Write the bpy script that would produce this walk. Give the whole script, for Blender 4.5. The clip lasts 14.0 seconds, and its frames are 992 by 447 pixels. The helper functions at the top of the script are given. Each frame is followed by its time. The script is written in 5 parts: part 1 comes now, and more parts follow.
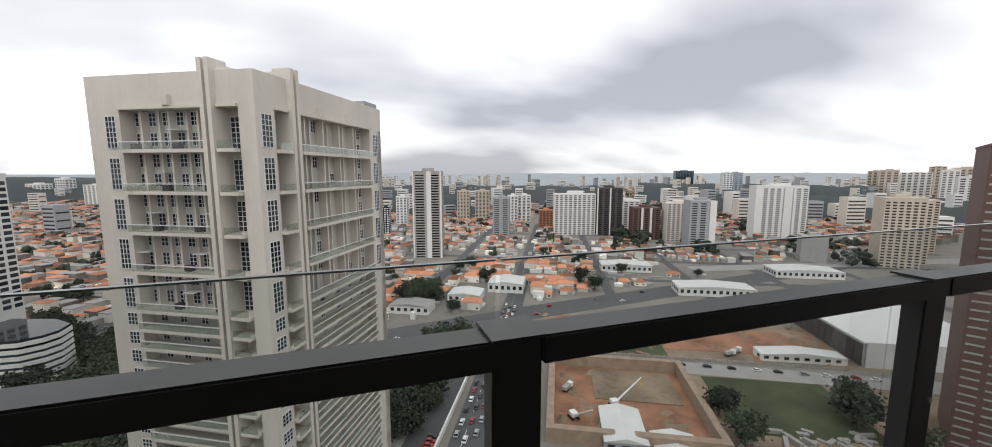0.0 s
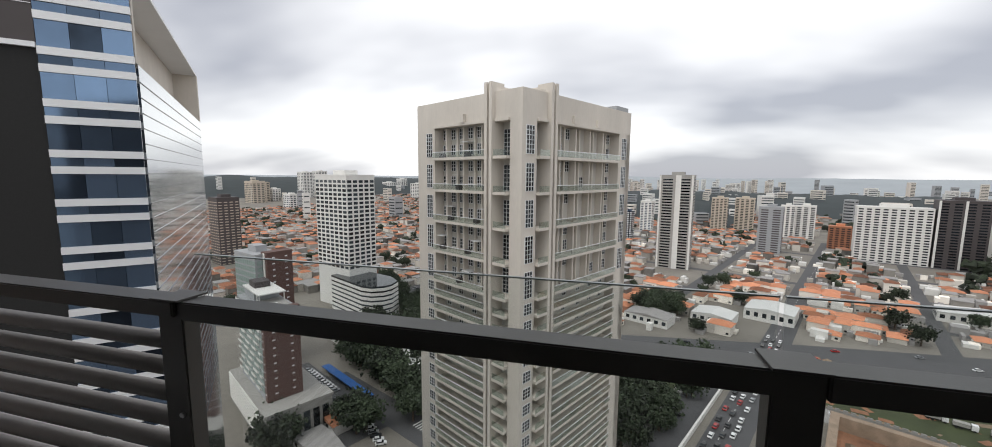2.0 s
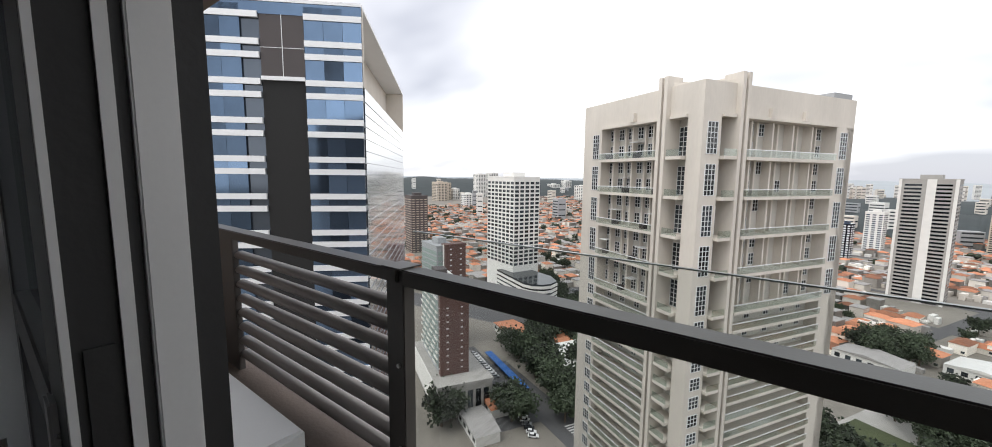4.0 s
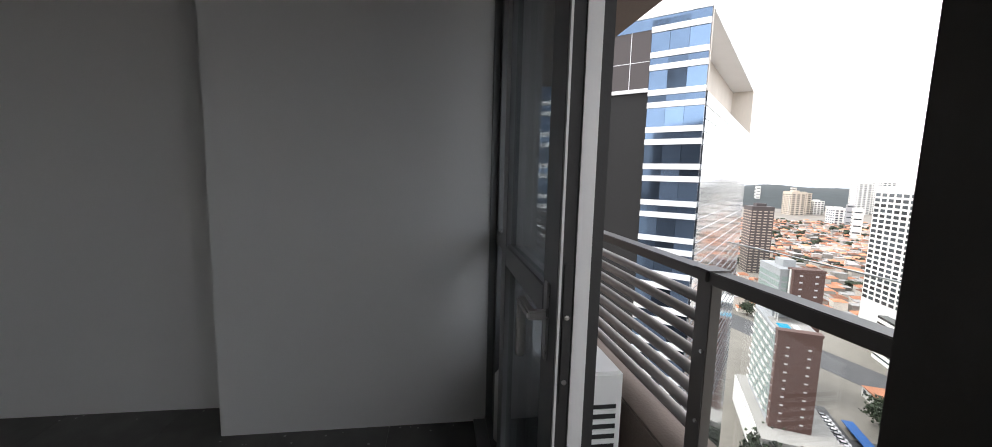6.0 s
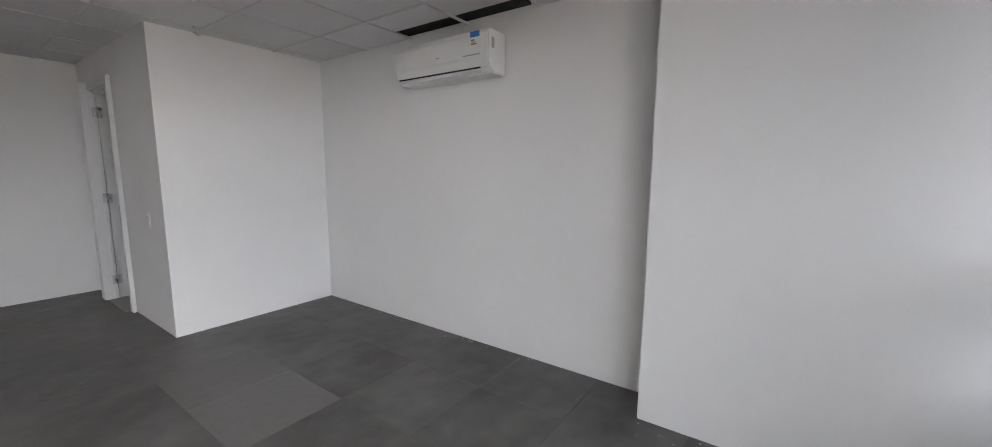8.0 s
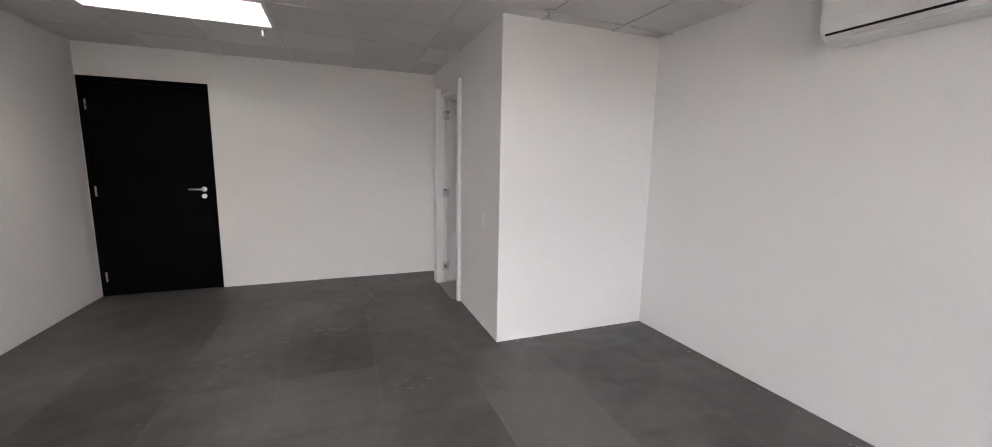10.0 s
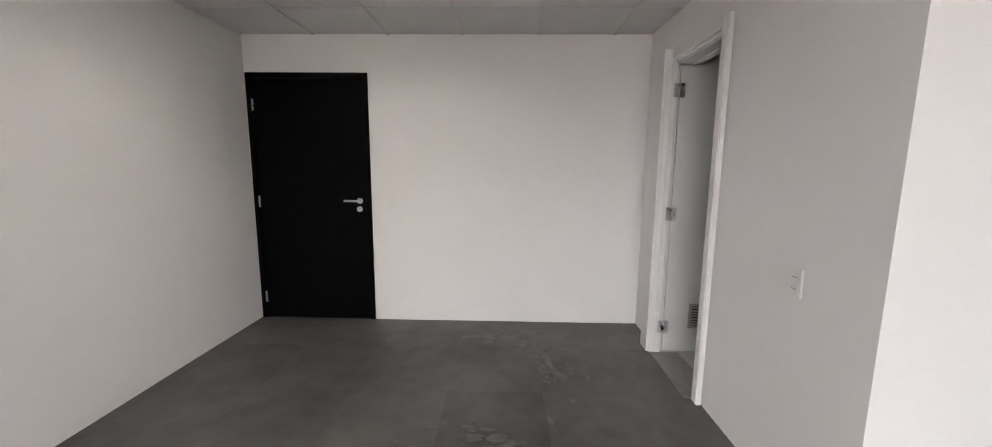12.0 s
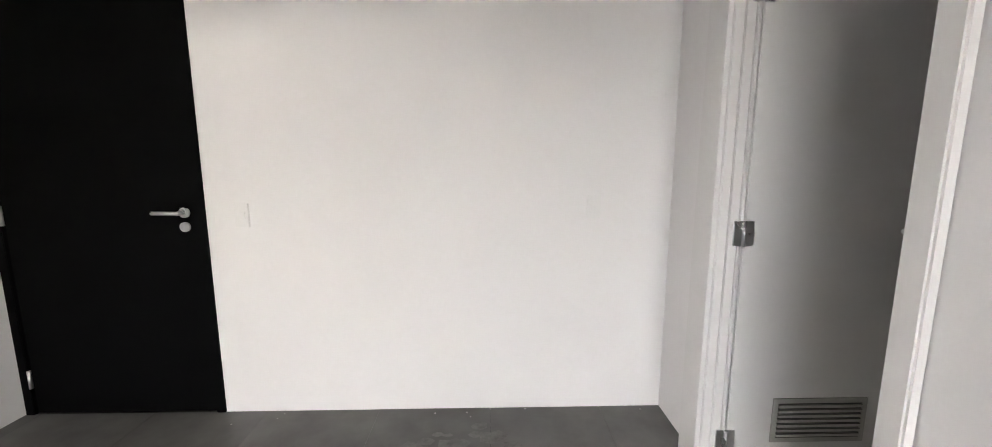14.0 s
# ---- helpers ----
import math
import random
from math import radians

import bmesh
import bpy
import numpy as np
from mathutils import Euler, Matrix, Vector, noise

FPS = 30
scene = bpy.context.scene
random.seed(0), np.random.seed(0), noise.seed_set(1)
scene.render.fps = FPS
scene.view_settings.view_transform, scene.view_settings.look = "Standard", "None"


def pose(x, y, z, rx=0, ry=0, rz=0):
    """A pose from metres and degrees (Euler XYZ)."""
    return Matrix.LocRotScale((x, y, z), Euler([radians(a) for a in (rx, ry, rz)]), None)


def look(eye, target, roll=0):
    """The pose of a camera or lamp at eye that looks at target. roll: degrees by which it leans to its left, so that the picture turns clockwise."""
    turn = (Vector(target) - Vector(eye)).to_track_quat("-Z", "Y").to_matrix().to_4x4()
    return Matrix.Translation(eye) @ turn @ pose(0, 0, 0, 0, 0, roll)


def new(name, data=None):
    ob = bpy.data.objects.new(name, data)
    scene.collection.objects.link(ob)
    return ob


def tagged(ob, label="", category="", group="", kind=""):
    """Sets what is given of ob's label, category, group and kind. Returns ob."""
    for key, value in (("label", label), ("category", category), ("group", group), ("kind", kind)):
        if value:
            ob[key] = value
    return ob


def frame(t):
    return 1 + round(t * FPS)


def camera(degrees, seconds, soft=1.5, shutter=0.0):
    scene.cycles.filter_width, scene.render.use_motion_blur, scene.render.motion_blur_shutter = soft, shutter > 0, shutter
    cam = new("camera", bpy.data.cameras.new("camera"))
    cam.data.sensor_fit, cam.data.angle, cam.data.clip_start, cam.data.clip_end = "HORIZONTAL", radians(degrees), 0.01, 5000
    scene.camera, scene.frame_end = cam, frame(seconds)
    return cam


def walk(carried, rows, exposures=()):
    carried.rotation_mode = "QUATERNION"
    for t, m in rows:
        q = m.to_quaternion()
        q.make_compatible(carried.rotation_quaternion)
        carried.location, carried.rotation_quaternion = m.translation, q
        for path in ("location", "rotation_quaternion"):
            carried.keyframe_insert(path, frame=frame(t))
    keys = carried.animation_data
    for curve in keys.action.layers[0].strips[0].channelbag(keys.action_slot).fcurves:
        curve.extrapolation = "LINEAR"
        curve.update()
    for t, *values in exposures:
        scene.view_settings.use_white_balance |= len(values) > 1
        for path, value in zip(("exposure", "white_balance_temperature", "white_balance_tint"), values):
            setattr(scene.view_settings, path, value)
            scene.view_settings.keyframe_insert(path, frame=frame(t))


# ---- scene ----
cam = camera(101.6, 14.0, soft=0.9)
PATH = [
    (0, (0.185, 0.208, 1.324), (0.822, 2.088, 1.073), -0.0),
    (0.5, (0.052, 0.055, 1.404), (0.309, 2.023, 1.161), 0.3),
    (1, (0.05, 0.035, 1.401), (0.027, 2.021, 1.161), 0.3),
    (1.5, (0.073, 0.016, 1.399), (-0.174, 1.987, 1.164), 0.1),
    (2, (0.067, -0.014, 1.403), (-0.442, 1.906, 1.165), 0.4),
    (4.5, (-0.027, -0.041, 1.354), (-1.503, 1.289, 1.122), 1.1),
    (5, (0.075, -0.115, 1.356), (-1.665, 0.841, 1.117), 1.8),
    (5.5, (0.201, -0.173, 1.388), (-1.678, 0.466, 1.139), 1.9),
    (6, (0.371, -0.26, 1.406), (-1.595, 0.022, 1.171), 1.5),
    (6.5, (0.464, -0.35, 1.421), (-1.52, -0.333, 1.175), 0.8),
    (7, (0.51, -0.466, 1.439), (-1.445, -0.796, 1.173), 0.7),
    (7.5, (0.445, -0.581, 1.44), (-1.4, -1.296, 1.142), -0.4),
    (8, (0.413, -0.821, 1.406), (-1.206, -1.962, 1.135), 0.4),
    (8.5, (0.445, -1.079, 1.414), (-0.975, -2.461, 1.147), 0.8),
    (9, (0.41, -1.342, 1.406), (-0.832, -2.885, 1.129), 0.7),
    (11.5, (0.548, -3.133, 1.428), (0.539, -5.11, 1.128), 1.0),
    (12, (0.509, -3.561, 1.412), (0.558, -5.539, 1.123), 0.5),
    (12.5, (0.465, -3.917, 1.414), (0.595, -5.891, 1.125), 0.7),
    (13, (0.45, -4.33, 1.375), (0.606, -6.304, 1.095), 0.6),
    (13.5, (0.38, -4.657, 1.336), (0.495, -6.637, 1.075), 0.4),
    (14, (0.283, -5.026, 1.328), (0.234, -7.004, 1.035), -0.0),
]
SKY, LAMP = 1.15, 0.9
EXPO = [(0, 0.25, 6500, 10), (2.2, 0.25, 6500, 10), (4.4, 0.95, 6500, 11), (5.0, 1.25, 6500, 12), (5.5, 1.45, 6500, 12), (6.2, 1.85, 6500, 12), (7.0, 2.75, 6500, 12), (7.5, 3.4, 6500, 12),
        (8.2, 3.95, 6550, 16), (9.0, 4.15, 6750, 17), (11.3, 4.4, 6850, 17), (12.5, 4.72, 6900, 17), (14.0, 5.1, 6850, 15)]
walk(cam, [(t, look(eye, target, roll)) for t, eye, target, roll in PATH], EXPO)

# ---- sky, sun, exposure ----
def build_world():
    w = bpy.data.worlds.new("overcast_sky")
    scene.world = w
    w.use_nodes = True
    nt = w.node_tree
    nt.nodes.clear()
    N, L = nt.nodes.new, nt.links.new
    out, bg = N("ShaderNodeOutputWorld"), N("ShaderNodeBackground")
    sky = N("ShaderNodeTexSky")
    sky.sky_type, sky.sun_disc = "NISHITA", False
    sky.sun_elevation, sky.sun_rotation = radians(58), radians(200)
    tc, sep = N("ShaderNodeTexCoord"), N("ShaderNodeSeparateXYZ")
    L(tc.outputs["Generated"], sep.inputs[0])
    add = N("ShaderNodeMath"); add.operation = "ADD"; add.inputs[1].default_value = 0.3
    L(sep.outputs["Z"], add.inputs[0])
    mx = N("ShaderNodeMath"); mx.operation = "MAXIMUM"; mx.inputs[1].default_value = 0.05
    L(add.outputs[0], mx.inputs[0])
    div = N("ShaderNodeVectorMath"); div.operation = "DIVIDE"
    comb = N("ShaderNodeCombineXYZ")
    for k in "XYZ":
        L(mx.outputs[0], comb.inputs[k])
    L(tc.outputs["Generated"], div.inputs[0]); L(comb.outputs[0], div.inputs[1])
    mp = N("ShaderNodeMapping"); mp.inputs["Scale"].default_value = (0.5, 0.8, 0.3); mp.inputs["Location"].default_value = (1.7, 0.4, 0)
    L(div.outputs[0], mp.inputs[0])
    no = N("ShaderNodeTexNoise"); no.inputs["Scale"].default_value = 1.15; no.inputs["Detail"].default_value = 4; no.inputs["Roughness"].default_value = 0.42
    L(mp.outputs[0], no.inputs["Vector"])
    ramp = N("ShaderNodeValToRGB")
    e = ramp.color_ramp.elements
    e[0].position, e[0].color = 0.37, (0.38, 0.39, 0.43, 1)
    e[1].position, e[1].color = 0.57, (1.0, 1.0, 1.0, 1)
    L(no.outputs["Fac"], ramp.inputs[0])
    sc = N("ShaderNodeVectorMath"); sc.operation = "SCALE"; sc.inputs["Scale"].default_value = 0.1
    L(sky.outputs[0], sc.inputs[0])
    mix = N("ShaderNodeMix"); mix.data_type = "RGBA"; mix.inputs[0].default_value = 0.9
    L(sc.outputs[0], mix.inputs[6]); L(ramp.outputs[0], mix.inputs[7])
    L(mix.outputs[2], bg.inputs[0]); bg.inputs[1].default_value = SKY
    L(bg.outputs[0], out.inputs[0])


build_world()
sun = new("sun", bpy.data.lights.new("sun", "SUN"))
sun.data.energy, sun.data.angle, sun.data.color = 0.7, radians(25), (1.0, 0.97, 0.92)
sun.matrix_world = look((0, 0, 50), (10, 26, 0))


# ---- materials ----
def mat(name, color, rough=0.6, metal=0.0, var=0.12, scale=6.0, fine=60.0, bump=0.05, spec=0.5, rand=0.0, stretch=(1, 1, 1), island=0.0):
    """A surface with stains and grain at two sizes; rand varies whole objects, island varies joined pieces."""
    m = bpy.data.materials.new(name)
    m.use_nodes = True
    nt = m.node_tree
    N, L = nt.nodes.new, nt.links.new
    b = nt.nodes["Principled BSDF"]
    b.inputs["Metallic"].default_value = metal
    b.inputs["Specular IOR Level"].default_value = spec
    tc = N("ShaderNodeTexCoord")
    mp = N("ShaderNodeMapping"); mp.inputs["Scale"].default_value = stretch
    geo = N("ShaderNodeNewGeometry")
    L(geo.outputs["Position"], mp.inputs[0])
    n1, n2 = N("ShaderNodeTexNoise"), N("ShaderNodeTexNoise")
    n1.inputs["Scale"].default_value, n1.inputs["Detail"].default_value = scale, 5
    n2.inputs["Scale"].default_value, n2.inputs["Detail"].default_value = fine, 3
    for n in (n1, n2):
        L(mp.outputs[0], n.inputs["Vector"])
    mixn = N("ShaderNodeMath"); mixn.operation = "MULTIPLY_ADD"; mixn.inputs[1].default_value = 0.35
    L(n2.outputs["Fac"], mixn.inputs[0]); L(n1.outputs["Fac"], mixn.inputs[2])
    val = mixn.outputs[0]
    for amount, sock in ((rand, None), (island, geo.outputs["Random Per Island"])):
        if amount:
            if sock is None:
                sock = N("ShaderNodeObjectInfo").outputs["Random"]
            ma = N("ShaderNodeMath"); ma.operation = "MULTIPLY_ADD"; ma.inputs[1].default_value = amount / max(var, 0.01)
            L(sock, ma.inputs[0]); L(val, ma.inputs[2])
            sb = N("ShaderNodeMath"); sb.operation = "SUBTRACT"; sb.inputs[1].default_value = 0.5 * amount / max(var, 0.01)
            L(ma.outputs[0], sb.inputs[0])
            val = sb.outputs[0]
    mr = N("ShaderNodeMapRange"); mr.clamp = False
    mr.inputs["From Min"].default_value, mr.inputs["From Max"].default_value = 0.3, 1.05
    mr.inputs["To Min"].default_value, mr.inputs["To Max"].default_value = 1 - var, 1 + var
    L(val, mr.inputs["Value"])
    col = N("ShaderNodeVectorMath"); col.operation = "SCALE"; col.inputs[0].default_value = color[:3]
    L(mr.outputs[0], col.inputs["Scale"]); L(col.outputs[0], b.inputs["Base Color"])
    rr = N("ShaderNodeMapRange")
    rr.inputs["To Min"].default_value, rr.inputs["To Max"].default_value = max(rough - 0.08, 0.02), min(rough + 0.1, 1)
    L(n1.outputs["Fac"], rr.inputs["Value"]); L(rr.outputs[0], b.inputs["Roughness"])
    if bump:
        bp = N("ShaderNodeBump"); bp.inputs["Strength"].default_value, bp.inputs["Distance"].default_value = bump, 0.02
        L(n2.outputs["Fac"], bp.inputs["Height"]); L(bp.outputs[0], b.inputs["Normal"])
    return m


def glass(name, tint=(0.9, 0.95, 0.93), rough=0.0, reflect=0.12):
    """A thin pane: clear, with a mirror gloss that grows at grazing angles."""
    m = bpy.data.materials.new(name)
    m.use_nodes = True
    nt = m.node_tree
    nt.nodes.clear()
    N, L = nt.nodes.new, nt.links.new
    out, mix = N("ShaderNodeOutputMaterial"), N("ShaderNodeMixShader")
    tr, gl, fr = N("ShaderNodeBsdfTransparent"), N("ShaderNodeBsdfGlossy"), N("ShaderNodeLayerWeight")
    tr.inputs[0].default_value = (*tint, 1)
    gl.inputs["Roughness"].default_value = rough
    fr.inputs["Blend"].default_value = 0.5
    pw, ma = N("ShaderNodeMath"), N("ShaderNodeMath")
    pw.operation, ma.operation = "POWER", "MULTIPLY_ADD"
    pw.inputs[1].default_value, ma.inputs[1].default_value, ma.inputs[2].default_value = 4.0, 0.6, reflect * 0.3
    L(fr.outputs["Facing"], pw.inputs[0]); L(pw.outputs[0], ma.inputs[0])
    L(ma.outputs[0], mix.inputs[0]); L(tr.outputs[0], mix.inputs[1]); L(gl.outputs[0], mix.inputs[2])
    L(mix.outputs[0], out.inputs[0])
    return m


def glow(name, color, strength):
    m = bpy.data.materials.new(name)
    m.use_nodes = True
    b = m.node_tree.nodes["Principled BSDF"]
    b.inputs["Base Color"].default_value = (*color, 1)
    b.inputs["Emission Color"].default_value, b.inputs["Emission Strength"].default_value = (*color, 1), strength
    return m


M = dict(
    wall=mat("wall_paint", (0.8, 0.795, 0.79), 0.7, var=0.035, scale=1.3, fine=120, bump=0.04),
    ceil=mat("mineral_tile", (0.66, 0.66, 0.66), 0.9, var=0.06, scale=3, fine=160, bump=0.15, island=0.05),
    grid=mat("ceiling_grid", (0.62, 0.62, 0.61), 0.5, var=0.03),
    tile=mat("raised_floor_panel", (0.082, 0.081, 0.077), 0.48, var=1.0, scale=1.0, fine=7, bump=0.1, rand=0.12),
    bare=mat("bare_floor_panel", (0.118, 0.117, 0.112), 0.65, var=0.25, scale=1.5, fine=20, bump=0.1, rand=0.1),
    scuff=mat("old_adhesive", (0.108, 0.106, 0.1), 0.55, var=0.8, scale=9, fine=60, bump=0.1),
    joint=mat("floor_gap", (0.05, 0.05, 0.05), 0.9),
    black=mat("black_door_lacquer", (0.0025, 0.0025, 0.0028), 0.6, var=0.1, scale=3, bump=0.01, spec=0.04),
    white=mat("white_plastic", (0.78, 0.78, 0.77), 0.35, var=0.03, scale=4, bump=0.0),
    whitep=mat("white_paint", (0.76, 0.755, 0.745), 0.45, var=0.03, scale=3, bump=0.01),
    alu=mat("grey_aluminium", (0.23, 0.235, 0.24), 0.38, 0.55, var=0.06, scale=8, fine=200, bump=0.01),
    alul=mat("pale_aluminium", (0.66, 0.66, 0.655), 0.4, 0.05, var=0.06, scale=5, fine=150, bump=0.01),
    gasket=mat("black_gasket", (0.02, 0.02, 0.02), 0.6),
    rail=mat("dark_bronze_paint", (0.1, 0.092, 0.085), 0.36, 0.0, var=0.1, scale=5, fine=150, bump=0.02),
    slat=mat("grey_brown_louvre_paint", (0.36, 0.335, 0.32), 0.5, 0.1, var=0.14, scale=4, fine=90, bump=0.02),
    slab=mat("brown_render", (0.2, 0.16, 0.135), 0.85, var=0.2, scale=3, fine=70, bump=0.2),
    chrome=mat("brushed_steel", (0.6, 0.6, 0.6), 0.28, 1.0, var=0.05, scale=20, bump=0.0),
    vent=mat("vent_grey", (0.42, 0.41, 0.39), 0.5, 0.2, var=0.05),
    dark=mat("dark_void", (0.012, 0.012, 0.012), 0.8),
    blue=mat("label_blue", (0.03, 0.16, 0.5), 0.4, var=0.02, bump=0),
    yellow=mat("label_yellow", (0.75, 0.6, 0.05), 0.4, var=0.02, bump=0),
    red=mat("label_red", (0.6, 0.05, 0.04), 0.4, var=0.02, bump=0),
    grey=mat("label_grey", (0.35, 0.36, 0.37), 0.4, var=0.02, bump=0),
    porcelain=mat("bathroom_tile", (0.7, 0.69, 0.66), 0.2, var=0.04, scale=3, bump=0.0),
    edge=mat("polished_glass_edge", (0.4, 0.46, 0.44), 0.2, var=0.1, bump=0.0),
    stone=mat("threshold_stone", (0.3, 0.29, 0.28), 0.4, var=0.25, scale=25),
    clear=glass("clear_glass", (0.93, 0.945, 0.94), 0, 0.11),
    door_glass=glass("door_glass", (0.72, 0.74, 0.75), 0, 0.1),
    # town
    tower=mat("off_white_render", (0.62, 0.575, 0.515), 0.8, var=0.14, scale=0.25, fine=3, bump=0.03, stretch=(1, 1, 0.3)),
    tower2=mat("white_render", (0.68, 0.67, 0.64), 0.8, var=0.08, scale=0.2, fine=2, bump=0.0),
    # darker copy of the tower render: balcony shade put into the colour
    recess=mat("shaded_recess_wall", (0.5, 0.48, 0.44), 0.8, var=0.1, scale=0.3, fine=3, bump=0.0),
    pane=mat("dark_window_glass", (0.03, 0.037, 0.042), 0.08, var=0.3, scale=0.6, fine=4, bump=0.0, spec=0.4, rand=0.5),
    rail_glass=glass("balcony_rail_glass", (0.84, 0.89, 0.87), 0.05, 0.3),
    green_glass=mat("greenish_rail_glass", (0.3, 0.37, 0.35), 0.12, var=0.12, scale=0.6, bump=0.0, spec=0.7),
    office=mat("blue_mirror_glass", (0.085, 0.13, 0.2), 0.04, 0.75, var=0.25, scale=0.15, fine=1, bump=0.0, rand=0.6),
    office_dark=mat("dark_mirror_glass", (0.05, 0.06, 0.075), 0.04, 0.6, var=0.25, scale=0.15, fine=1, bump=0.0, rand=0.5),
    silver=mat("silver_mirror_glass", (0.55, 0.58, 0.6), 0.06, 0.9, var=0.06, scale=0.1, fine=0.6, bump=0.0),
    band=mat("white_cladding_band", (0.75, 0.76, 0.77), 0.4, 0.1, var=0.05, scale=0.4, bump=0.0),
    brown=mat("brown_cladding", (0.11, 0.06, 0.05), 0.7, var=0.15, scale=0.4, fine=5, bump=0.0),
    dkbrown=mat("dark_brown_tile", (0.06, 0.05, 0.05), 0.6, var=0.15, scale=0.3, bump=0.0),
    beige=mat("beige_render", (0.5, 0.43, 0.35), 0.8, var=0.1, scale=0.2, fine=2, bump=0.0),
    greyb=mat("grey_render", (0.33, 0.34, 0.35), 0.8, var=0.1, scale=0.2, fine=2, bump=0.0),
    concrete=mat("grey_concrete", (0.33, 0.32, 0.3), 0.85, var=0.18, scale=0.2, fine=2, bump=0.05),
    roofgrey=mat("flat_roof_felt", (0.3, 0.29, 0.28), 0.9, var=0.2, scale=0.3, fine=2),
    metalroof=mat("pale_metal_roof", (0.62, 0.62, 0.6), 0.45, 0.1, var=0.12, scale=0.15, fine=1.5, bump=0.0),
    clay=mat("clay_roof_tiles", (0.40, 0.168, 0.092), 0.85, var=0.22, scale=0.15, fine=2.0, bump=0.1, rand=0.5, island=0.5),
    housewall=mat("house_render", (0.64, 0.6, 0.54), 0.85, var=0.15, scale=0.1, fine=1, rand=0.4, island=0.4),
    asphalt=mat("asphalt", (0.085, 0.085, 0.088), 0.85, var=0.2, scale=0.08, fine=1.5, bump=0.05),
    pave=mat("pavement_concrete", (0.3, 0.29, 0.275), 0.85, var=0.2, scale=0.15, fine=1.5, bump=0.05),
    ground=mat("urban_ground", (0.2, 0.185, 0.16), 0.95, var=0.4, scale=0.02, fine=0.25, bump=0.05),
    earth=mat("red_brown_earth", (0.27, 0.135, 0.08), 0.95, var=0.7, scale=0.07, fine=0.6, bump=0.2),
    pit=mat("weathered_pit_concrete", (0.3, 0.225, 0.165), 0.9, var=0.35, scale=0.3, fine=2, bump=0.1),
    soil=mat("grey_brown_soil", (0.22, 0.165, 0.115), 0.95, var=0.7, scale=0.05, fine=0.5, bump=0.2),
    grass=mat("grass", (0.05, 0.062, 0.026), 0.95, var=0.8, scale=0.06, fine=1.0, bump=0.2),
    hill=mat("wooded_hill", (0.03, 0.04, 0.042), 0.95, var=0.4, scale=0.02, fine=0.2, bump=0.3),
    # pale grey-blue: the distance haze is put into the ridge's colour
    ridge=mat("hazed_far_ridge", (0.32, 0.35, 0.37), 0.95, var=0.12, scale=0.005, fine=0.05, bump=0.0),
    leaf=mat("tree_leaves", (0.032, 0.045, 0.024), 0.8, var=0.45, scale=0.25, fine=2.5, bump=0.2, rand=0.35, island=0.35),
    wood=mat("bark", (0.1, 0.075, 0.055), 0.9, var=0.2),
    line=mat("road_marking", (0.7, 0.7, 0.68), 0.7, var=0.15, scale=0.5, bump=0),
    carw=mat("car_paint_white", (0.75, 0.75, 0.75), 0.25, var=0.02, bump=0),
    cars=mat("car_paint_silver", (0.35, 0.36, 0.37), 0.3, 0.4, var=0.02, bump=0),
    carb=mat("car_paint_black", (0.02, 0.02, 0.022), 0.2, var=0.02, bump=0),
    carr=mat("car_paint_red", (0.35, 0.02, 0.02), 0.25, var=0.02, bump=0),
    tyre=mat("tyre_rubber", (0.015, 0.015, 0.015), 0.8),
    pool=mat("pool_water", (0.03, 0.32, 0.5), 0.08, var=0.1, scale=0.4, bump=0.05),
    tarp=mat("blue_tarpaulin", (0.02, 0.11, 0.35), 0.6, var=0.2, scale=0.3),
    yel=mat("machine_yellow", (0.6, 0.33, 0.03), 0.5, var=0.1),
)


